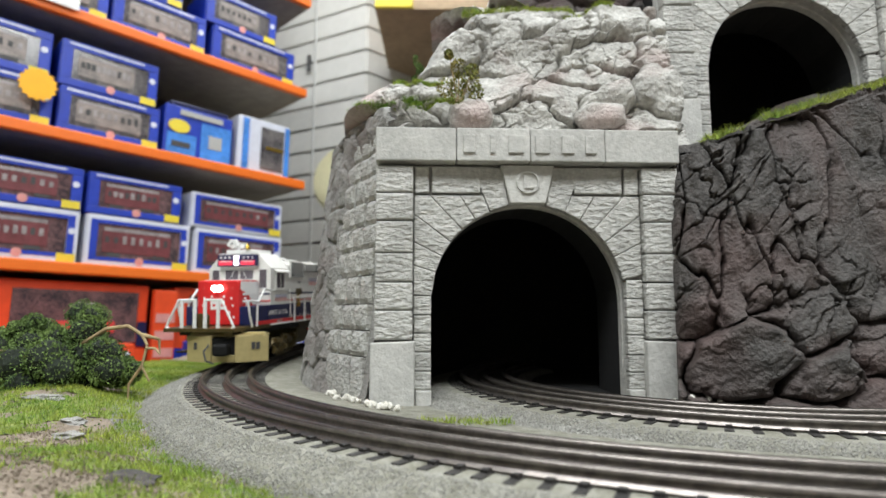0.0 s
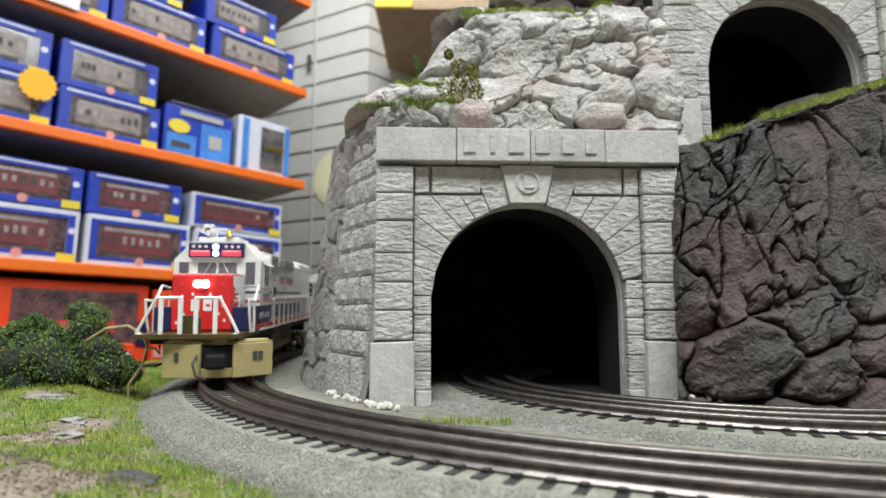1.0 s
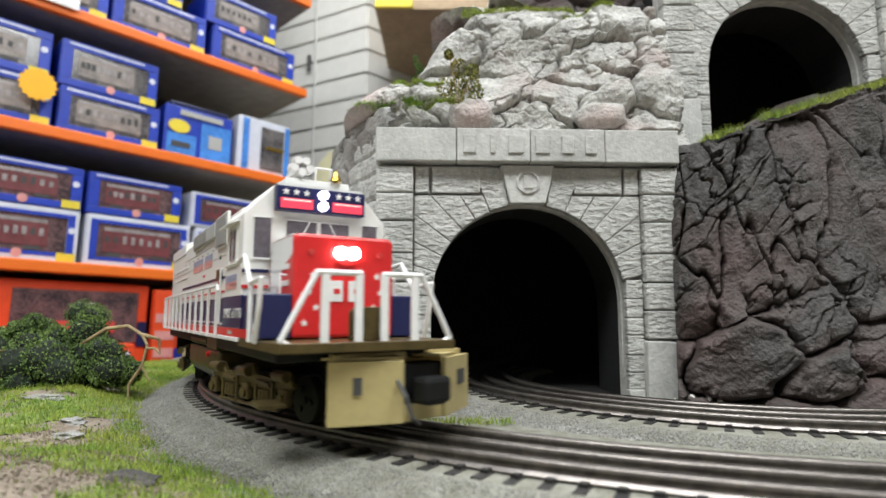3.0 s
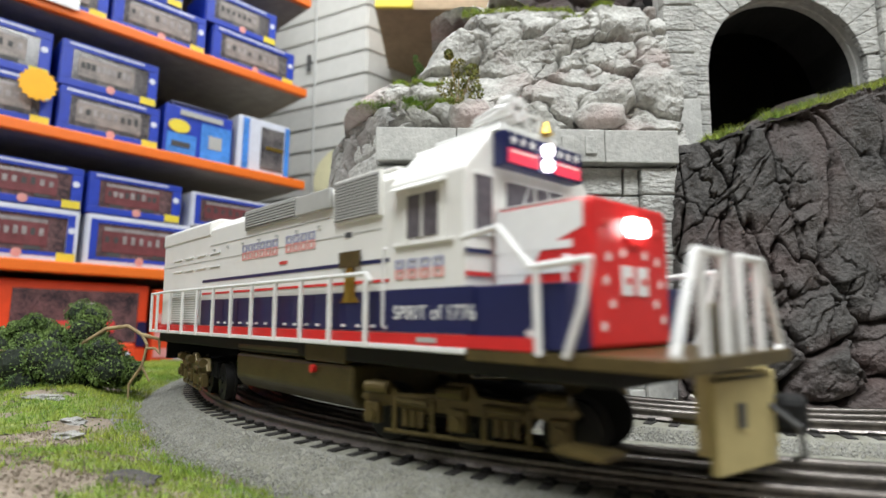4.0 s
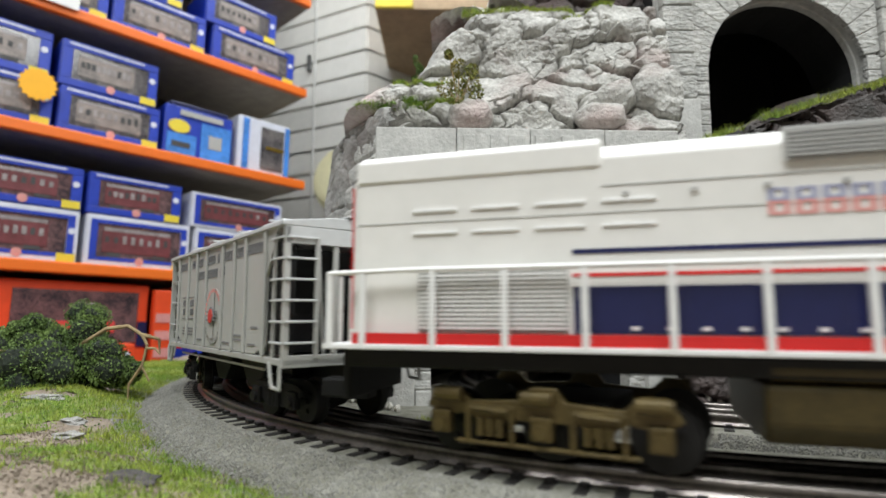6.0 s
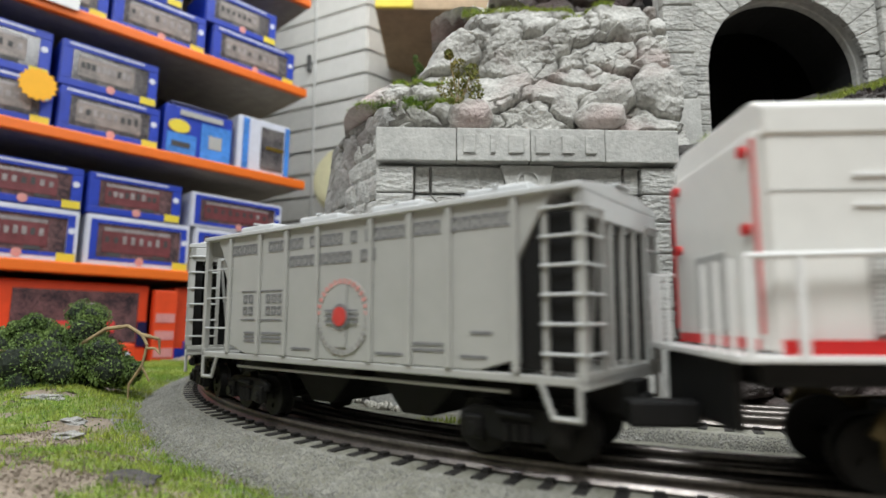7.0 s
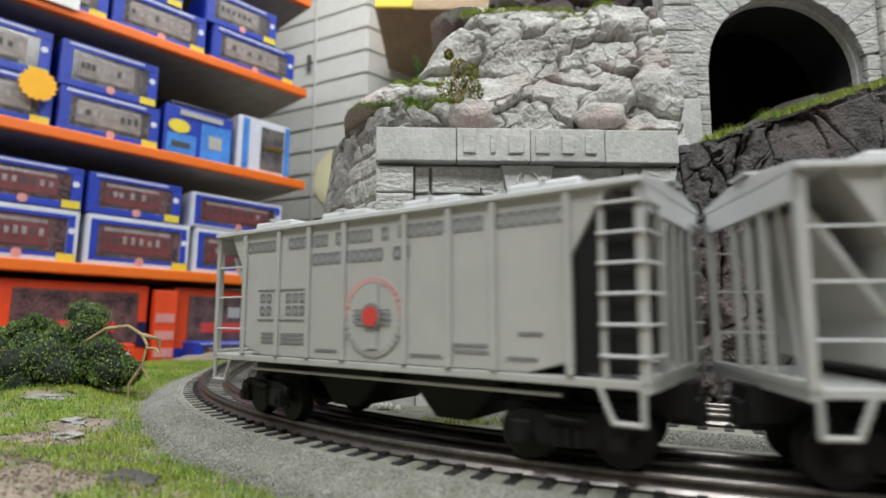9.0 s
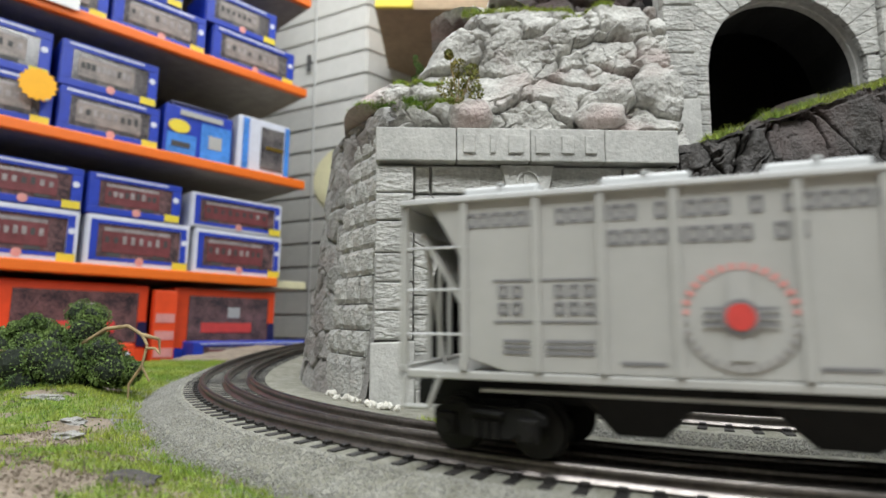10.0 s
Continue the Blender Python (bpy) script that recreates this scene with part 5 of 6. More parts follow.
def locomotive():
    ob = thing("diesel_locomotive", "white model diesel locomotive with red nose and navy lower band", "model locomotive")
    H, HH = 0.0305, 0.0345   # half width of the hood and over the handrails
    # underframe and walkway
    part("underframe", bx(-0.166, 0.168, -0.030, 0.030, 0.0275, 0.0335, bev=0.001), M_DARK, ob)
    walkway = part("walkway", bx(-0.1725, 0.122, -HH, HH, 0.0335, 0.0352, bev=0.0003), M_TRIM, ob)
    part("front_deck", bx(0.122, 0.1845, -HH + 0.001, HH - 0.001, 0.0318, 0.0352, bev=0.0003), M_OLIVE, ob, "olive front deck")
    for sy in (-1, 1):
        part("sill_stripe", bx(-0.162, 0.1480, sy * (HH - 0.0012) - 0.0004, sy * (HH - 0.0012) + 0.0004, 0.0353, 0.0388), M_RED, ob, "red sill stripe")
    # hood: slight roof chamfers
    hood = part("hood", pz([(-H, 0.0354), (H, 0.0354), (H, 0.0915), (H - 0.006, 0.0965), (-H + 0.006, 0.0965), (-H, 0.0915)], 0, -0.162, 0.0850, bev=0.0007), M_WHITE, ob)
    part("rear_hood_cap", pz([(-H - 0.0006, 0.0885), (H + 0.0006, 0.0885), (H + 0.0006, 0.0960), (H - 0.005, 0.0990), (-H + 0.005, 0.0990), (-H - 0.0006, 0.0960)], 0, -0.1625, -0.082, bev=0.0007), M_WHITE, hood)
    part("end_plate", bx(-0.1640, -0.1621, -H + 0.001, H - 0.001, 0.036, 0.090, bev=0.0006), M_WHITE, hood)
    for sy in (-1, 1):
        part("end_stripe", bx(-0.1646, -0.1641, *sorted((sy * (H - 0.0022), sy * (H - 0.0010))), 0.040, 0.088), M_RED, hood, "thin red corner stripe")
    part("end_door", bx(-0.1647, -0.1641, -0.010, 0.010, 0.040, 0.062, bev=0.0002), M_GREYPANEL, hood, "louvred grey end door")
    part("end_sill", bx(-0.1647, -0.1641, -H + 0.004, H - 0.004, 0.0360, 0.0388), M_RED, hood, "red end sill")
    bm = bmesh.new()
    for z in (0.066, 0.086):
        for sy in (-1, 1):
            rod(bm, (-0.1655, sy * 0.024, z), (-0.162, sy * 0.024, z), 0.0016, 10)
    part("marker_lamp", bm, M_RED, hood, "red marker lamps")
    # long roof details
    for x, w in ((-0.05, 0.016), (-0.012, 0.016), (0.028, 0.016)):
        f = part("roof_fan", disc_bm(0, 0, 0, 0.0125, 0.0012), M_WHITE, hood, m=pose(x, 0, 0.0975, 90))
        part("fan_grille", disc_bm(0, 0.0014, 0, 0.010, 0.0003), M_GREYPANEL, f)
    part("roof_walk", bx(-0.078, 0.04, -0.020, 0.020, 0.0964, 0.0972, bev=0.0003), M_WHITE, hood)
    part("exhaust", bx(0.045, 0.066, -0.009, 0.009, 0.0964, 0.1015, bev=0.001), M_WHITE, hood)
    part("roof_hatch", bx(0.048, 0.078, -H + 0.006, H - 0.006, 0.0964, 0.0985, bev=0.0008), M_WHITE, hood)
    for sy in (-1, 1):
        y = sy * H
        # navy band and its lines
        part("navy_band", bx(-0.091, 0.0845, y - 0.0004, y + 0.0004, 0.0391, 0.0528), M_NAVY, hood, "navy lower band")
        part("belt_line", bx(-0.091, 0.0848, y - 0.0003, y + 0.0003, 0.0626, 0.0640), M_NAVY, hood, "navy belt line")
        part("belt_line", bx(-0.091, 0.0848, y - 0.0003, y + 0.0003, 0.0558, 0.0568), M_RED, hood, "thin red belt line")
        # louvred rear panel
        lp = part("louvre_panel", bx(-0.140, -0.0925, y - 0.0006, y + 0.0006, 0.0392, 0.0590, bev=0.0002), M_GREYPANEL, hood, "fine louvred panel")
        for z in np.linspace(0.0402, 0.0580, 14):
            part("louvre", bx(-0.1395, -0.093, y + sy * 0.0007 - 0.0004, y + sy * 0.0007 + 0.0004, z, z + 0.0007), M_TRIM, lp)
        # upper intake grilles
        for x0, x1, z0, z1, nl in ((-0.033, 0.017, 0.0868, 0.0945, 6), (0.0495, 0.0775, 0.0800, 0.0950, 13)):
            g = part("intake_frame", bx(x0 - 0.001, x1 + 0.001, y + sy * 0.0006 - 0.0008, y + sy * 0.0006 + 0.0008, z0 - 0.001, z1 + 0.001, bev=0.0003), M_WHITE if nl > 6 else M_GREYPANEL, hood)
            part("intake_dark", bx(x0, x1, y + sy * 0.0015 - 0.0001, y + sy * 0.0015 + 0.0001, z0, z1), M_SLOT, g)
            for i in range(nl):
                z = z0 + (z1 - z0) * (i + 0.2) / nl
                part("intake_slat", bx(x0, x1, y + sy * 0.0018 - 0.0003, y + sy * 0.0018 + 0.0003, z, z + (z1 - z0) / nl * 0.55), M_GREYPANEL, g)
        part("intake_cover", pz([(0.019, 0.0862), (0.046, 0.0862), (0.046, 0.0945), (0.019, 0.0945)], 1, min(y, y + sy * 0.0022), max(y, y + sy * 0.0022), bev=0.0006), M_GREYPANEL, hood, "plain grey cover plate")
        # doors, seams, latches
        for x in (-0.142, -0.122, -0.102, -0.082):
            part("door_rail", bx(x, x + 0.015, y + sy * 0.0003 - 0.0003, y + sy * 0.0003 + 0.0003, 0.0778, 0.0788, bev=0.0001), M_TRIM, hood)
            part("door_rail", bx(x, x + 0.015, y + sy * 0.0003 - 0.0003, y + sy * 0.0003 + 0.0003, 0.0705, 0.0714, bev=0.0001), M_TRIM, hood)
        part("seam", bx(-0.082, 0.045, y + sy * 0.0001 - 0.00012, y + sy * 0.0001 + 0.00012, 0.0826, 0.0830), M_GREYPANEL, hood)
        part("seam", bx(-0.162, 0.078, y + sy * 0.0001 - 0.00012, y + sy * 0.0001 + 0.00012, 0.0745, 0.0748), M_GREYPANEL, hood)
        for i in range(9):
            x = -0.078 + i * 0.0185
            part("door_seam", bx(x, x + 0.0004, y + sy * 0.00045 - 0.0001, y + sy * 0.00045 + 0.0001, 0.040, 0.0526), M_NAVY, hood)
            part("latch", bx(x + 0.003, x + 0.0052, y + sy * 0.0007 - 0.0004, y + sy * 0.0007 + 0.0004, 0.0402, 0.0412), M_TRIM, hood)
            part("latch", bx(x + 0.0125, x + 0.0147, y + sy * 0.0007 - 0.0004, y + sy * 0.0007 + 0.0004, 0.0402, 0.0412), M_TRIM, hood)
            part("hinge", bx(x + 0.002, x + 0.0036, y + sy * 0.0005 - 0.0004, y + sy * 0.0005 + 0.0004, 0.0796, 0.0806), M_GREYPANEL, hood)
        # railway name as plain bars, two-tone
        yl = y + sy * 0.00012
        letters(hood, "name_bar", -0.0390, 0.0330, 0.0715, 0.0754, yl, 11, M_INKPINK, gaps=(6,), sy=sy, fill=0.82, label="pale red lower half of a name bar")
        letters(hood, "name_bar", -0.0390, 0.0330, 0.07545, 0.0790, yl, 11, M_INKBLUE, gaps=(6,), sy=sy, fill=0.82, label="blue-grey upper half of a name bar")
        part("small_plate", bx(0.002, 0.009, yl - 0.0002, yl + 0.0002, 0.0668, 0.0682), M_INKRED, hood, "small red plate")
        part("badge_plate", bx(0.055, 0.059, yl - 0.0002, yl + 0.0002, 0.0735, 0.0755), M_SLOT, hood, "small dark badge")
        # bell decal
        bell = side_poly(hood, "bell_decal", [(0.0530, 0.0490), (0.0655, 0.0490), (0.0632, 0.0515), (0.0622, 0.0600), (0.0610, 0.0625), (0.0575, 0.0625), (0.0563, 0.0600), (0.0553, 0.0515)], y + sy * 0.0006, sy, M_BRASS, "brass coloured bell decal")
        side_poly(bell, "bell_yoke", [(0.0525, 0.0620), (0.0660, 0.0620), (0.0665, 0.0680), (0.0520, 0.0680)], y + sy * 0.0009, sy, M_OLIVE, "dark yoke")
    # cab
    CW = 0.0330
    cab_prof = [(-CW, 0.0354), (CW, 0.0354), (CW, 0.0880), (0.0205, 0.1018), (-0.0205, 0.1018), (-CW, 0.0880)]
    cab = part("cab", pz(cab_prof, 0, 0.0792, 0.1155, bev=0.0008), M_WHITE, ob, m=pose(0.006, 0, 0))
    part("roof_visor", pz([(-0.0208, 0.1015), (0.0208, 0.1015), (0.0195, 0.1026), (-0.0195, 0.1026)], 0, 0.078, 0.1178), M_WHITE, cab)
    for sy in (-1, 1):
        y = sy * CW
        part("navy_band", bx(0.0793, 0.1193, y - 0.0004, y + 0.0004, 0.0391, 0.0528), M_NAVY, cab, "navy lower band")
        w = part("side_window", bx(0.0895, 0.1045, y - 0.0005, y + 0.0006, 0.0690, 0.0830, bev=0.0003), M_WINDOW, cab, "dark cab side window")
        part("window_frame", bx(0.0875, 0.0895, y - 0.0008, y + 0.0008, 0.0675, 0.0845, bev=0.0003), M_WHITE, w)
        part("window_frame", bx(0.1045, 0.1065, y - 0.0008, y + 0.0008, 0.0675, 0.0845, bev=0.0003), M_WHITE, w)
        part("window_frame", bx(0.0966, 0.0974, y - 0.0008, y + 0.0008, 0.0690, 0.0830), M_WHITE, w)
        part("window_sill", bx(0.0830, 0.1110, y - 0.0012, y + 0.0012, 0.0664, 0.0676, bev=0.0003), M_WHITE, w)
        part("awning", pz([(0, 0), (sy * 0.0045, -0.0022), (sy * 0.0045, -0.0028), (0, -0.0012)], 0, 0.0830, 0.1080), M_WHITE, w, "small white awning", m=pose(0, y, 0.0868))
        yl = y + sy * 0.0002
        letters(cab, "number_bar", 0.0825, 0.1075, 0.0560, 0.0592, yl, 4, M_INKPINK, sy=sy, fill=0.75, label="pale red number bar")
        letters(cab, "number_bar", 0.0825, 0.1075, 0.05925, 0.0624, yl, 4, M_INKBLUE, sy=sy, fill=0.75, label="blue-grey number bar")
        cu = bpy.data.curves.new("lettering", "FONT")
        cu.body, cu.size, cu.extrude, cu.align_x = "SPIRIT of 1776", 0.0062, 0.00008, "CENTER"
        tx = new("lettering", cu)
        tx.data.materials.append(M_TRIM)
        tx.parent = cab
        tx.matrix_basis = pose(0.1015, y + sy * 0.0006, 0.0432, 90, 0, 0 if sy < 0 else 180)
        tagged(tx, "white painted lettering")
        part("step_plate", bx(0.095, 0.104, y + sy * 0.0006 - 0.0003, y + sy * 0.0006 + 0.0003, 0.0362, 0.0378), M_GREYPANEL, cab, "small builder's plate")
        part("cab_stripe", bx(0.1157, 0.1161, *sorted((sy * 0.022, sy * CW)), 0.0626, 0.0640), M_NAVY, cab, "navy stripe")
        part("cab_stripe", bx(0.1157, 0.1161, *sorted((sy * 0.022, sy * CW)), 0.0558, 0.0572), M_RED, cab, "red stripe")
        part("cab_front_navy", bx(0.1157, 0.1163, *sorted((sy * 0.022, sy * CW)), 0.0360, 0.0528), M_NAVY, cab, "navy lower cab front")
        # front windows
        for y0, y1, z0, z1 in ((0.0010, 0.0145, 0.0775, 0.0862), (0.0215, 0.0285, 0.0690, 0.0865)):
            fw = part("front_window", bx(0.1154, 0.1162, *sorted((sy * y0, sy * y1)), z0, z1, bev=0.0003), M_WINDOW, cab, "dark windscreen")
            part("window_trim", bx(0.1155, 0.1165, *sorted((sy * (y0 - 0.0006), sy * (y1 + 0.0006))), z1, z1 + 0.0007), M_TRIM, fw)
            part("window_trim", bx(0.1155, 0.1165, *sorted((sy * (y0 - 0.0006), sy * (y1 + 0.0006))), z0 - 0.0007, z0), M_TRIM, fw)
        part("wiper", rod(bmesh.new(), (0.1171, sy * 0.0045, 0.0862), (0.1171, sy * 0.0085, 0.0785), 0.0003, 6), M_TRIM, cab)
    # sign band over the windscreen with number boxes and twin lamps
    sign = part("sign_band", bx(0.119, 0.124, -0.0205, 0.0205, 0.0875, 0.0985, bev=0.0005), M_NAVY, ob, "navy number board with white stars", m=pose(0.0025, 0, 0.0025))
    for sy in (-1, 1):
        part("number_board", bx(0.1241, 0.1244, *sorted((sy * 0.0045, sy * 0.0190)), 0.0885, 0.0930), M_SIGNRED, sign, "glowing red number board")
        part("number_rim", bx(0.12442, 0.1246, *sorted((sy * 0.0055, sy * 0.0180)), 0.0918, 0.0925), M_TRIM, sign)
        for k in range(3):
            bm = prism(bmesh.new(), star_poly(sy * (0.0075 + 0.0046 * k), 0.0958, 0.0018), 0, 0.1241, 0.1244)
            part("star", bm, M_TRIM, sign, "white star")
    for z in (0.0905, 0.0955):
        part("twin_lamp", disc_bm(0.1248, 0, z, 0.0022, 0.0008, axis="X"), M_LAMP2, sign, "lit twin headlamp")
    # roof things: horn cluster, bell, rail
    plat = part("roof_platform", pz([(-0.0155, 0.0993), (0.0155, 0.0993), (0.0150, 0.1038), (-0.0150, 0.1038)], 0, 0.086, 0.1175, bev=0.0005), M_TRIM, ob, "white roof box", m=pose(0.0025, 0, 0.0025))
    bm = bmesh.new()
    for dy, dz in ((0.0, 0.0), (0.0036, 0.0018), (-0.0036, 0.0018), (0.0018, 0.0052), (-0.0018, 0.0052)):
        rod(bm, (0.100, -0.0082 + dy * 0.5, 0.1065 + dz * 0.6), (0.119, -0.0082 + dy, 0.1068 + dz), 0.0007, 8, 0.0017)
        rod(bm, (0.119, -0.0082 + dy, 0.1068 + dz), (0.1145, -0.0082 + dy, 0.1068 + dz), 0.0019, 10, 0.0023)
    rod(bm, (0.108, -0.0082, 0.1035), (0.108, -0.0082, 0.1075), 0.0012, 8)
    part("horn", bm, M_TRIM, plat, "white horn cluster")
    bm = bmesh.new()
    rod(bm, (0.118, 0.0080, 0.1042), (0.118, 0.0080, 0.1062), 0.0028, 16, 0.0021)
    rod(bm, (0.118, 0.0080, 0.1062), (0.118, 0.0080, 0.1088), 0.0021, 16, 0.0009)
    rod(bm, (0.118, 0.0080, 0.1035), (0.118, 0.0080, 0.1042), 0.0010, 8)
    part("bell", bm, M_BRASS, plat, "brass bell")
    part("bell_rail", pipe(bmesh.new(), [(0.117, 0.0060, 0.1036), (0.117, 0.0060, 0.1098), (0.117, -0.0015, 0.1098), (0.117, -0.0015, 0.1036)], 0.0006), M_TRIM, plat)
    # nose
    nose = part("nose", pz([(-0.0210, 0.0356), (0.0210, 0.0356), (0.0210, 0.0745), (0.0195, 0.0762), (-0.0195, 0.0762), (-0.0210, 0.0745)], 0, 0.1163, 0.15, bev=0.0014), M_RED, ob, "bright red nose", m=pose(0.006, 0, 0))
    part("nose_top", bx(0.1163, 0.142, -0.0195, 0.0195, 0.0763, 0.0768), M_TRIM, nose)
    part("headlight_housing", disc_bm(0.1504, 0, 0.0690, 0.0052, 0.0004, axis="X"), M_RED, nose)
    for sy in (-1, 1):
        part("headlight", disc_bm(0.1513, sy * 0.0026, 0.0690, 0.0027, 0.0006, axis="X"), M_LAMP, nose, "lit headlight")
        part("rivet", disc_bm(0.1503, sy * 0.0145, 0.0690, 0.0012, 0.0004, axis="X"), M_INKRED, nose)
        side_y = sy * 0.0210
        side_poly(nose, "nose_white", [(0.1170, 0.0535), (0.127, 0.0535), (0.134, 0.0630), (0.1475, 0.0680), (0.1475, 0.0752), (0.1170, 0.0752)], side_y, sy, M_TRIM, "white upper nose side")
        part("nose_base", bx(0.1112, 0.1495, *sorted((sy * 0.0212, sy * 0.0327)), 0.0356, 0.0526, bev=0.0006), M_NAVY, nose, "navy side box with white stars")
        part("star", side_star(0.1385, 0.0398, sy * 0.0327, sy), M_TRIM, nose, "white star")
        for z in (0.0560, 0.0625):
            part("nose_stripe", bx(0.1170, 0.144, *sorted((side_y, side_y + sy * 0.0003)), z, z + 0.0022), M_TRIM, nose, "white stripe")
        part("nose_rail", pipe(bmesh.new(), [(0.144, sy * 0.0222, 0.060), (0.144, sy * 0.0245, 0.060), (0.144, sy * 0.0245, 0.042), (0.144, sy * 0.0222, 0.042)], 0.0005), M_TRIM, nose)
    for y, z in ((-0.0135, 0.060), (-0.0150, 0.0535), (-0.0120, 0.0475), (-0.0165, 0.0415), (0.0135, 0.060), (0.0150, 0.0535), (0.0120, 0.0475), (0.0160, 0.0430), (-0.006, 0.0615), (0.006, 0.0615)):
        part("star", prism(bmesh.new(), star_poly(y, z, 0.0016), 0, 0.15, 0.1503), M_TRIM, nose, "white star")
    for a, b_ in ((-0.0072, -0.0012), (0.0012, 0.0072)):
        q = part("initial_bar", bx(0.1501, 0.1504, a, b_, 0.0498, 0.0580, bev=0.0001), M_TRIM, nose, "white initial drawn as a plain bar")
        part("bar_slot", bx(0.15041, 0.1506, a + 0.0022, b_ - 0.0012, 0.0528, 0.0548), M_RED, q)
    part("kick_plate", pz([(-0.0075, 0.0353), (0.0075, 0.0353), (0.0075, 0.0455), (0.0055, 0.0475), (-0.0055, 0.0475), (-0.0075, 0.0455)], 0, 0.1783, 0.1795, bev=0.0003), M_OLIVE, ob, "olive step plate")
    part("rear_coupler", bx(-0.190, -0.170, -0.004, 0.004, 0.013, 0.0205, bev=0.001), M_DARK, ob, "black rear coupler")
    part("rear_pilot", bx(-0.1700, -0.1675, -0.024, 0.024, 0.016, 0.0330, bev=0.0005), M_DARK, ob)
    # handrails
    for sy in (-1, 1):
        y = sy * HH
        rail = part("handrail", pipe(bmesh.new(), [(-0.1700, y, 0.0582), (-0.140, y, 0.0588), (0.0745, y, 0.0588), (0.0775, y, 0.056)], 0.00085), M_TRIM, ob, "white handrail")
        for x in (-0.1700, -0.158, -0.134, -0.111, -0.0875, -0.064, -0.0406, -0.0171, 0.0066, 0.0291, 0.051, 0.0745):
            part("stanchion", bx(x - 0.0010, x + 0.0010, y - 0.0007, y + 0.0007, 0.0335, 0.0588, bev=0.0003), M_TRIM, rail)
        # rear steps
        for k in range(3):
            part("rear_post", rod(bmesh.new(), (-0.1722, sy * (HH - 0.004 - 0.008 * k), 0.0335), (-0.1722, sy * (HH - 0.004 - 0.008 * k), 0.058), 0.0008), M_TRIM, rail)
        # front platform rails
        fr = part("front_rail", pipe(bmesh.new(), [(0.1820, sy * 0.0045, 0.034), (0.1820, sy * 0.0045, 0.0592), (0.1820, sy * 0.0205, 0.0592), (0.1820, sy * 0.0285, 0.0440), (0.1820, sy * 0.0325, 0.0360), (0.1820, sy * 0.0285, 0.0335)], 0.00105), M_TRIM, ob, "white front platform rail")
        part("front_post", bx(0.1810, 0.1828, sy * 0.0175 - 0.0015, sy * 0.0175 + 0.0015, 0.0330, 0.0592, bev=0.0005), M_TRIM, fr)
        part("front_post", bx(0.1810, 0.1828, sy * 0.0050 - 0.0015, sy * 0.0050 + 0.0015, 0.0330, 0.0596, bev=0.0005), M_TRIM, fr)
        part("side_rail", pipe(bmesh.new(), [(0.1220, sy * 0.0345, 0.0665), (0.136, sy * 0.0350, 0.0680), (0.147, sy * 0.0350, 0.0565), (0.164, sy * 0.0350, 0.0575), (0.162, sy * 0.0350, 0.0470), (0.157, sy * 0.0350, 0.0345)], 0.0010), M_TRIM, ob, "white bent side rail")
        part("side_post", pipe(bmesh.new(), [(0.1485, sy * 0.0350, 0.0568), (0.1490, sy * 0.0350, 0.0345)], 0.0010), M_TRIM, ob)
        part("front_steps", bx(0.152, 0.166, *sorted((sy * 0.0255, sy * 0.0345)), 0.0120, 0.0134), M_OLIVE, ob)
        part("grab", pipe(bmesh.new(), [(0.0850, sy * 0.0338, 0.040), (0.0850, sy * 0.0350, 0.041), (0.0850, sy * 0.0350, 0.066), (0.0850, sy * 0.0338, 0.067)], 0.0005), M_TRIM, ob)
    # tank and side pipes
    tank = part("fuel_tank", pz([(-0.026, 0.0100), (0.026, 0.0100), (0.0300, 0.0150), (0.0300, 0.0262), (-0.0300, 0.0262), (-0.0300, 0.0150)], 0, -0.042, 0.060, bev=0.0015), M_TANK, ob, "olive fuel tank")
    for sy in (-1, 1):
        part("air_tank", rod(bmesh.new(), (-0.040, sy * 0.0272, 0.0296), (0.020, sy * 0.0272, 0.0296), 0.0030, 16), M_TANK, tank)
        part("tank_box", bx(0.026, 0.056, *sorted((sy * 0.0262, sy * 0.0305)), 0.0264, 0.0330, bev=0.0006), M_TANK, tank)
        part("fuel_filler", rod(bmesh.new(), (0.034, sy * 0.0300, 0.0235), (0.034, sy * 0.0318, 0.0235), 0.0016, 10), M_RED, tank, "red filler cap")
    b1 = bogie(ob, "front_truck", 0.097, 3, 0.068, 0.0272, 0.0095, M_OLIVE, M_OLIVE, 0.0105, "olive six-wheel truck")
    b2 = bogie(ob, "rear_truck", -0.097, 3, 0.066, 0.0272, 0.0095, M_OLIVE, M_OLIVE, 0.0105, "olive six-wheel truck")
    # pilot plough and coupler swing with the front truck
    truck = b1[0]
    ahead = pose(0.0165, 0, 0)
    part("pilot", bx(0.0540, 0.0575, -0.032, 0.032, 0.0095, 0.0305, bev=0.0005), M_GOLD, truck, "gold pilot plate", m=ahead)
    for sy in (-1, 1):
        part("plough_wing", prism(bmesh.new(), [(0.0570, sy * 0.0342), (0.0690, sy * 0.0095), (0.0708, sy * 0.0105), (0.0590, sy * 0.0354)], 2, 0.0058, 0.0282, bev=0.0003), M_GOLD, truck, "gold plough blade", m=ahead)
        for k in ((0.38,) if sy < 0 else (0.32, 0.46)):
            x, y = 0.0590 + (0.0708 - 0.0590) * k + 0.0003, sy * (0.0354 + (0.0105 - 0.0354) * k)
            part("plough_slot", bx(-0.0003, 0.0005, -0.0015, 0.0015, 0.0165, 0.0225), M_SLOT, truck, m=ahead @ pose(x, y, 0, 0, 0, sy * 23.8))
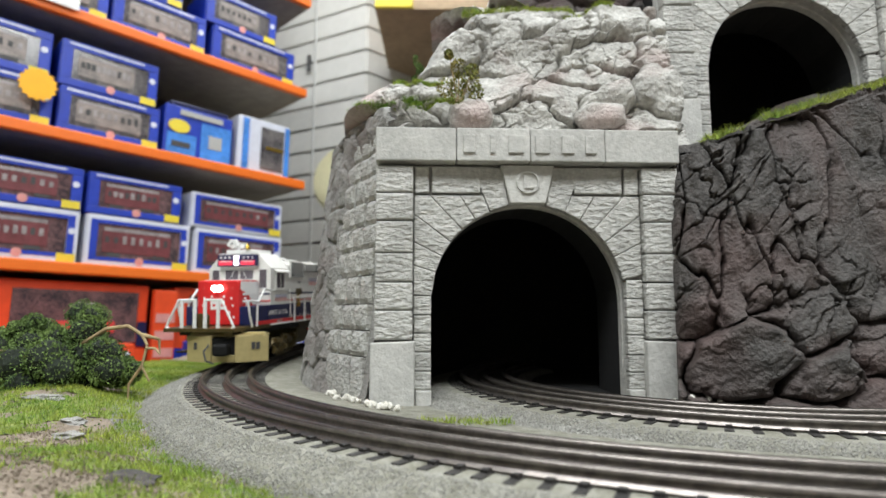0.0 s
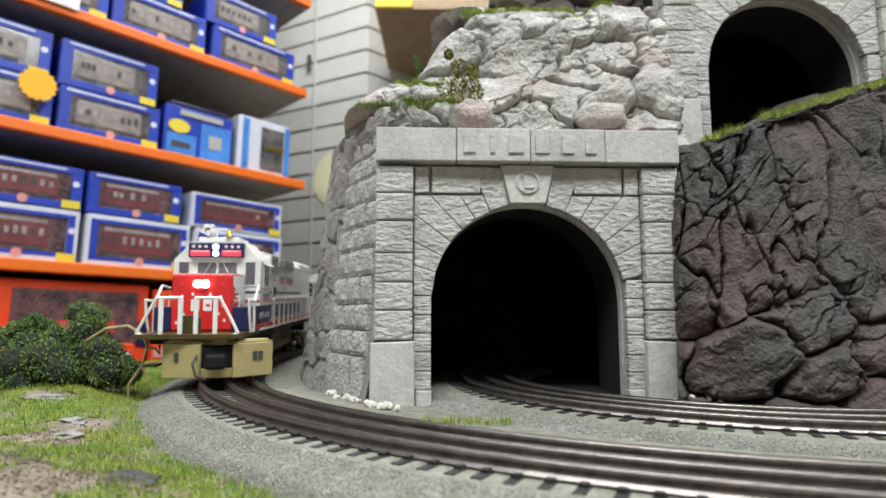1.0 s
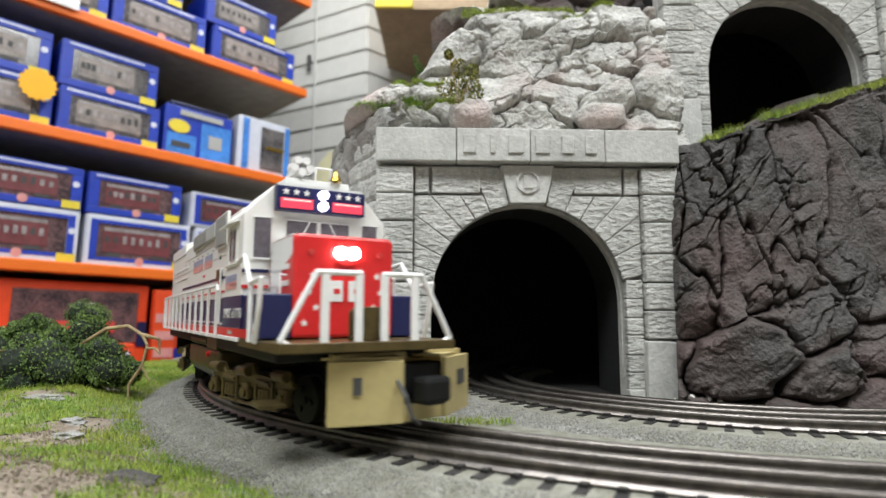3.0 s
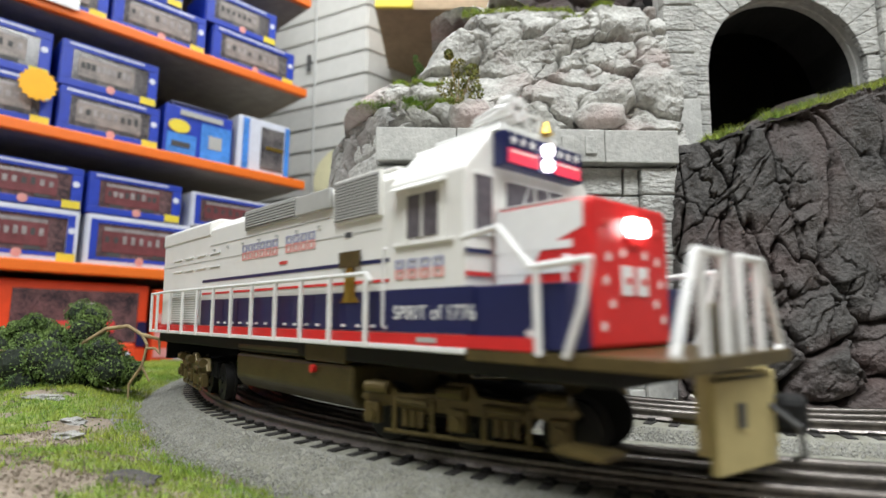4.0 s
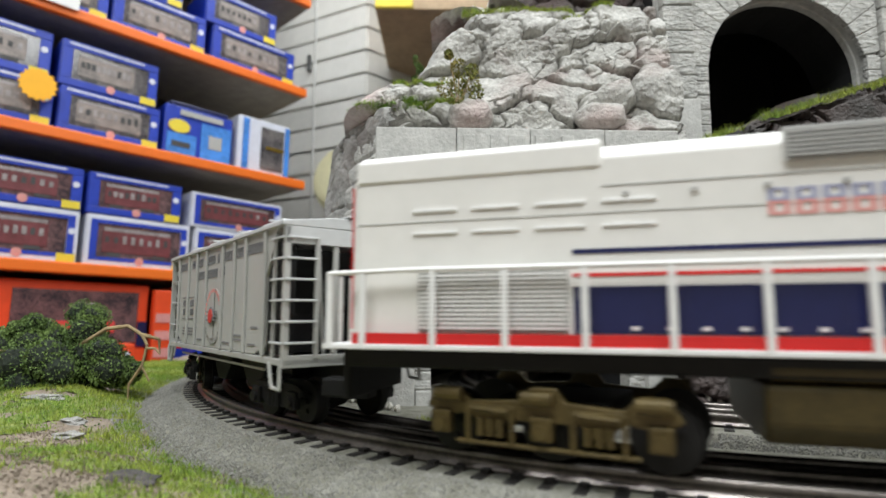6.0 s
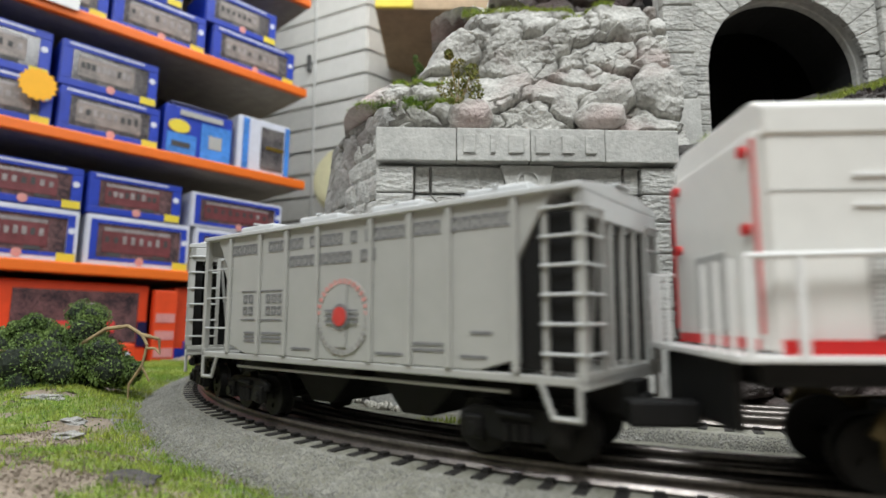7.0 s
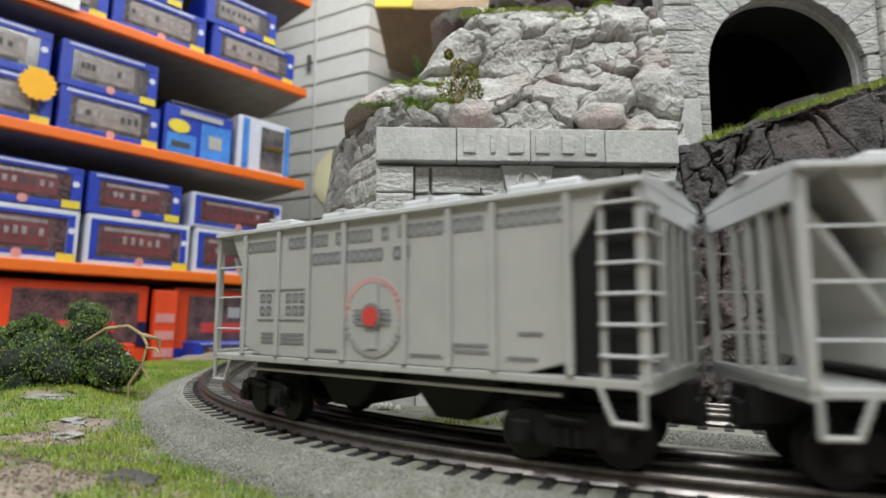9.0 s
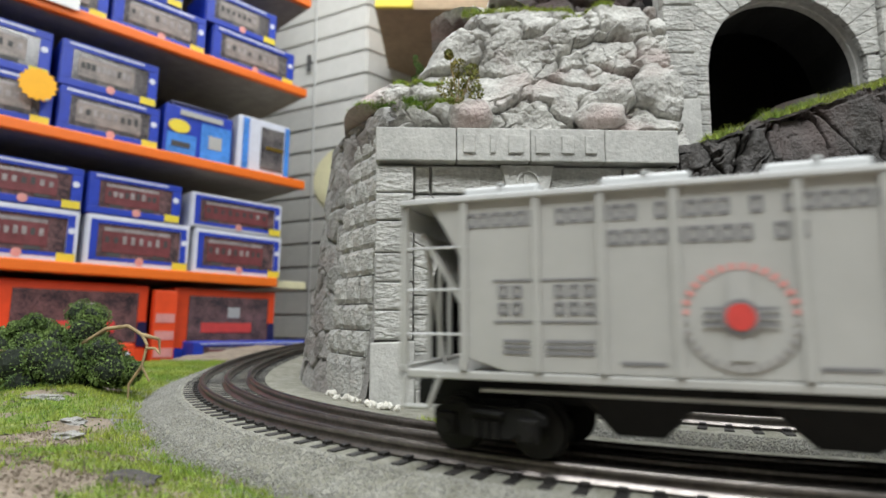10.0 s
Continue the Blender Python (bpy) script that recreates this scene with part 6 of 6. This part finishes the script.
        part("plough_cap", prism(bmesh.new(), [(0.0545, sy * 0.0350), (0.0690, sy * 0.0090), (0.0545, sy * 0.003)], 2, 0.0284, 0.0293), M_GOLD, truck, m=ahead)
    part("coupler", box(box(bx(0.060, 0.078, -0.0045, 0.0045, 0.0120, 0.0215, bev=0.0012), 0.0700, 0.0785, -0.0066, 0.0066, 0.0122, 0.0222, bev=0.0020), 0.0580, 0.0680, -0.0120, 0.0120, 0.0070, 0.0266, bev=0.001), M_DARK, truck, "black coupler", m=ahead)
    part("plough_skirt", bx(0.0660, 0.0690, -0.0110, 0.0110, 0.0058, 0.0120, bev=0.0004), M_GOLD, truck, m=ahead)
    part("air_hose", pipe(bmesh.new(), [(0.066, -0.0115, 0.0235), (0.076, -0.0140, 0.016), (0.077, -0.0118, 0.0085), (0.074, -0.006, 0.0055)], 0.0008), M_SLOT, truck, m=ahead)
    return ob, (b1, b2)


def hopper(label):
    ob = thing("hopper_wagon", label, "model goods wagon", group="hopper wagons")
    L, B, W = 0.0985, 0.0770, 0.0330
    zt, zs = 0.0815, 0.0275
    body = part("body", bmesh.new(), M_HOPPER, ob)
    bm = bmesh.new()
    # sides and sloping ends in one closed shell
    prism(bm, [(-B + 0.014, zs), (B - 0.014, zs), (B, zs + 0.004), (B, 0.0610), (B + 0.0085, 0.0755), (B + 0.0125, zt), (-B - 0.0125, zt), (-B - 0.0085, 0.0755), (-B, 0.0610), (-B, zs + 0.004)], 1, -W + 0.0006, W - 0.0006, bev=0.0004)
    body.data = mesh_of("body", bm, M_HOPPER)
    roof = part("roof", pz([(-W - 0.0012, zt - 0.0012), (W + 0.0012, zt - 0.0012), (W + 0.0012, zt + 0.0006), (0.012, zt + 0.0035), (-0.012, zt + 0.0035), (-W - 0.0012, zt + 0.0006)], 0, -L, L, bev=0.0003), M_ROOFGREY, ob, "pale grey roof")
    part("running_board", bx(-L - 0.001, L + 0.001, -0.006, 0.006, zt + 0.0042, zt + 0.0050), M_ROOFGREY, roof)
    for x in (-0.066, -0.022, 0.022, 0.066):
        for sy in (-1, 1):
            hb = part("hatch", bx(x - 0.0125, x + 0.0125, sy * 0.0185 - 0.0085, sy * 0.0185 + 0.0085, zt + 0.0012, zt + 0.0048, bev=0.0010), M_ROOFGREY, roof, "raised roof hatch")
            part("hatch_bar", bx(x - 0.0008, x + 0.0008, sy * 0.0185 - 0.0095, sy * 0.0185 + 0.0095, zt + 0.0049, zt + 0.0056), M_ROOFGREY, hb)
    sill = part("side_sill", bx(-L, L, -W, W, zs - 0.0028, zs - 0.0002, bev=0.0004), M_HOPPER, ob)
    part("centre_sill", bx(-L - 0.004, L + 0.004, -0.006, 0.006, 0.0145, zs - 0.003), M_DARK, ob)
    for sx in (-1, 1):
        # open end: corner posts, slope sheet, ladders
        # front end is near black: shade of the open end put into the colour
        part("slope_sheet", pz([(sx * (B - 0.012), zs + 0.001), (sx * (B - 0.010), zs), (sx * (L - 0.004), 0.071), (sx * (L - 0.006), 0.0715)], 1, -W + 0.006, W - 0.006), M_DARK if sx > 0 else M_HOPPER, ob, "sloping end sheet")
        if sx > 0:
            part("end_panel", bx(B + 0.0005, B + 0.0012, -W + 0.002, W - 0.002, zs + 0.001, 0.0600), M_DARK, ob, "end panel coloured near black for the dark of the open end")
        part("end_beam", bx(*sorted((sx * (L - 0.003), sx * L)), -W, W, zs - 0.0036, zs + 0.0012, bev=0.0003), M_HOPPER, ob)
        part("end_fascia", bx(*sorted((sx * (L - 0.0018), sx * L)), -W, W, zt - 0.0085, zt - 0.0014, bev=0.0003), M_ROOFGREY, ob)
        for sy in (-1, 1):
            part("corner_post", bx(*sorted((sx * (L - 0.0024), sx * L)), *sorted((sy * (W - 0.0024), sy * W)), zs + 0.0012, zt - 0.0014), M_HOPPER, ob)
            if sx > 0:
                part("recess_shade", side_recess_shade(sx, sy, B, L, W, zs), M_DARK, ob, "near-black block, shade of the recess below the slope put into its colour")
                lad = part("ladder", bx(*sorted((sx * (L - 0.0128), sx * (L - 0.0112))), *sorted((sy * W, sy * (W - 0.0012))), zs, zt - 0.003), M_HOPPER, ob)
                for k in range(6):
                    z = zs + 0.006 + k * 0.0084
                    part("rung", rod(bmesh.new(), (sx * (L - 0.0130), sy * (W + 0.0006), z), (sx * (L - 0.0005), sy * (W + 0.0006), z), 0.0005, 6), M_ROOFGREY, lad)
                    part("rung", rod(bmesh.new(), (sx * (L + 0.0006), sy * (W - 0.0005), z), (sx * (L + 0.0006), sy * (W - 0.0135), z), 0.0005, 6), M_ROOFGREY, lad)
                part("end_stile", bx(*sorted((sx * (L - 0.001), sx * (L + 0.0004))), *sorted((sy * (W - 0.0148), sy * (W - 0.0130))), zs, zt - 0.006), M_HOPPER, lad)
            else:
                for z in (0.0385, 0.0525, 0.0660):
                    part("grab", rod(bmesh.new(), (-L + 0.001, sy * (W - 0.0005), z), (-B + 0.002, sy * (W - 0.0005), z), 0.0004, 6), M_ROOFGREY, ob)
            part("stirrup", pipe(bmesh.new(), [(sx * (L - 0.002), sy * W, zs - 0.002), (sx * (L - 0.002), sy * W, 0.0158), (sx * (L - 0.010), sy * W, 0.0158), (sx * (L - 0.014), sy * W, zs - 0.002)], 0.0008), M_HOPPER, ob)
        for y in (-0.0105, 0.0, 0.0105):
            part("end_post", bx(*sorted((sx * (L - 0.0022), sx * (L - 0.0004))), y - 0.0011, y + 0.0011, zs + 0.0012, zt - 0.0085, bev=0.0003), M_HOPPER, ob)
        part("coupler", bx(*sorted((sx * (L - 0.004), sx * (L + 0.006))), -0.004, 0.004, 0.012, 0.0205, bev=0.001), M_DARK, ob, "black coupler")
        part("end_brace", rod(bmesh.new(), (sx * (L - 0.002), -0.018, zt - 0.008), (sx * (L - 0.008), -0.012, zs), 0.0008), M_HOPPER, ob)
    # bottom hoppers
    for x in (-0.026, 0.026):
        part("discharge_hopper", pz([(x - 0.022, zs - 0.003), (x + 0.022, zs - 0.003), (x + 0.007, 0.0085), (x - 0.007, 0.0085)], 1, -0.019, 0.019, bev=0.0005), M_DARK, ob, "black discharge hopper")
    part("brake_cylinder", rod(bmesh.new(), (0.052, -0.012, 0.0195), (0.068, -0.012, 0.0195), 0.0042, 14), M_DARK, ob)
    for sy in (-1, 1):
        y = sy * (W - 0.0006)
        for x in (-0.0765, -0.0535, -0.0345, -0.0145, 0.0155, 0.0345, 0.0515, 0.0765):
            part("side_rib", bx(x - 0.0012, x + 0.0012, *sorted((y, y + sy * 0.0014)), zs, zt - 0.0012, bev=0.0004), M_HOPPER, body)
        yl = y + sy * 0.0001
        letters(body, "name_bar", -0.0760, 0.0760, 0.0718, 0.0764, yl, 38, M_INK, gaps=(6, 13, 19, 21, 31), sy=sy, fill=0.78, label="dark grey name bar")
        letters(body, "name_bar", -0.0330, 0.0180, 0.0645, 0.0690, yl, 12, M_INK, gaps=(9,), sy=sy, fill=0.78, label="dark grey name bar")
        for z in (0.0497, 0.0445):
            letters(body, "number_bar", -0.0660, -0.0362, z, z + 0.0038, yl, 7, M_INK, gaps=(2, 3), sy=sy, fill=0.72, label="dark number bar")
        for z in (0.0547, 0.0422):
            part("rule", bx(-0.067, -0.036, *sorted((yl, yl + sy * 0.0002)), z, z + 0.0006), M_INK, body)
        for x0, x1, z in ((-0.064, -0.056, 0.0362), (-0.064, -0.056, 0.0345), (-0.064, -0.056, 0.0328), (-0.051, -0.037, 0.0362), (-0.051, -0.037, 0.0345), (-0.051, -0.037, 0.0328), (-0.030, -0.018, 0.0305), (0.018, 0.031, 0.0305), (0.036, 0.049, 0.0345), (0.036, 0.049, 0.0325), (0.056, 0.066, 0.0310), (0.060, 0.068, 0.0385)):
            part("data_bar", bx(x0, x1, *sorted((yl, yl + sy * 0.0002)), z, z + 0.0010), M_INK, body, "small data line")
        # round emblem of plain shapes
        em = part("emblem_field", disc_bm(0.0005, y + sy * 0.0002, 0.0440, 0.0146, 0.0002, seg=40), M_HOPPER, body, "round emblem on pale grey")
        for k in range(32):
            t = 2 * math.pi * (k + 0.5) / 32
            rr = 0.0135
            part("emblem_dash", bx(-0.0007, 0.0007, -0.0001, 0.0001, -0.0010, 0.0010), M_INKPINK if math.sin(t) > 0.05 else M_INKFAINT, em, m=Matrix.Translation((0.0005 + rr * math.cos(t), y + sy * 0.0006, 0.0440 + rr * math.sin(t))) @ Matrix.Rotation(math.pi / 2 - t, 4, "Y"))
        part("emblem_post", bx(-0.0024, 0.0034, *sorted((y + sy * 0.0008, y + sy * 0.0010)), 0.0325, 0.0560), M_GREYPANEL, em)
        for z in (0.0415, 0.0436, 0.0457):
            part("emblem_bar", bx(-0.0085, 0.0095, *sorted((y + sy * 0.0011, y + sy * 0.0013)), z, z + 0.0009), M_INK, em)
        part("emblem_disc", disc_bm(0.0005, y + sy * 0.0014, 0.0440, 0.0048, 0.0002), M_INK, em)
        part("emblem_disc", disc_bm(0.0005, y + sy * 0.0018, 0.0440, 0.0036, 0.0002), M_INKRED, em, "red emblem centre")
        part("sill_pipe", rod(bmesh.new(), (-0.072, sy * 0.0300, 0.0215), (0.072, sy * 0.0300, 0.0215), 0.0006, 6), M_HOPPER, sill)
    b1 = bogie(ob, "front_truck", 0.068, 2, 0.0285, 0.0240, 0.0086, M_DARK, M_WHEEL, 0.0090, "black four-wheel truck")
    b2 = bogie(ob, "rear_truck", -0.068, 2, 0.0285, 0.0240, 0.0086, M_DARK, M_WHEEL, 0.0090, "black four-wheel truck")
    return ob, (b1, b2)


def side_recess_shade(sx, sy, B, L, W, zs):
    """Near-black block on the side at the car's end: the recess's shade as colour."""
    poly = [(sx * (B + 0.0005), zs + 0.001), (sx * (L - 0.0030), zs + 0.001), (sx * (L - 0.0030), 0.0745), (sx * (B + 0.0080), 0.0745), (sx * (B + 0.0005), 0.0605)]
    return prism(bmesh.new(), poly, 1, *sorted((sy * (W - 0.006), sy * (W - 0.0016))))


loco, loco_trucks = locomotive()
wagon_a, a_trucks = hopper("pale grey covered hopper wagon coupled behind the locomotive")
wagon_b, b_trucks = hopper("pale grey covered hopper wagon at the train's end")

# angle of the locomotive's middle round the curve, time by time
TIMES = [(0.0, 167.2), (1.0, 181.8), (2.0, 196.2), (2.5, 203.5), (2.7, 206.5), (3.8, 222.9), (4.5, 233.4), (5.0, 240.8), (5.5, 248.0), (5.7, 251.0), (6.8, 267.3), (7.5, 277.9), (8.0, 285.4), (8.5, 292.9), (9.0, 300.1), (9.5, 307.5), (10.0, 315.1)]


def gone(t):
    ts, ds = zip(*TIMES)
    # smooth reading between the listed times
    w = [np.interp(t + d, ts, ds) for d in (-0.3, -0.15, 0.0, 0.15, 0.3)] if 0.3 <= t <= 9.7 else [np.interp(t, ts, ds)]
    return math.radians(sum(w) / len(w)) * R1 - A0 * R1


def motions():
    # the couplers stretch a little on the way
    def slack(ob, t):
        return float(np.interp(t, (7.2, 8.5, 9.5), (0.0, 0.0055, 0.0095))) if ob is not wagon_b else 0.0

    # the long body leads and trails its trucks a little as the bend opens
    def sway(t):
        turn, pin = float(np.interp(t, (0, 0.8, 2.2, 3.9, 5.7, 6.8), (1.0, 3.5, 3.5, -3.2, -3.2, -3.8))), float(np.interp(t, (2.4, 3.9), (0.12, 0.0)))
        return Matrix.Translation((pin, 0, 0)) @ Matrix.Rotation(math.radians(turn), 4, "Z") @ Matrix.Translation((-pin, 0, 0))

    for ob, back, half, trucks in ((loco, 0.0, 0.080, loco_trucks), (wagon_a, 0.2847, 0.068, a_trucks), (wagon_b, 0.4918, 0.068, b_trucks)):
        steps = [i * 0.2 for i in range(51)]
        poses = [car_pose(gone(t) - back + slack(ob, t), half) for t in steps]
        if ob is loco:
            poses = [m @ sway(t) for t, m in zip(steps, poses)]
        walk(ob, list(zip(steps, poses)))
        for truck, sets in trucks:
            x = truck.matrix_basis.translation.x
            rows = []
            for t, m in zip(steps, poses):
                px, py, hd = line(gone(t) - back + slack(ob, t) + x)
                own = math.atan2(m[1][0], m[0][0])
                turn = (hd - own + math.pi) % (2 * math.pi) - math.pi
                at = m.inverted() @ Vector((px, py, climb(px, py)))
                rows.append((t, pose(at.x, at.y, at.z, 0, 0, math.degrees(turn))))
            walk(truck, rows)
            for wheel, xx, wr in sets:
                walk(wheel, [(i * 0.1, Matrix.Translation((xx, 0, wr)) @ Matrix.Rotation(gone(i * 0.1) / wr, 4, "Y")) for i in range(101)])


motions()
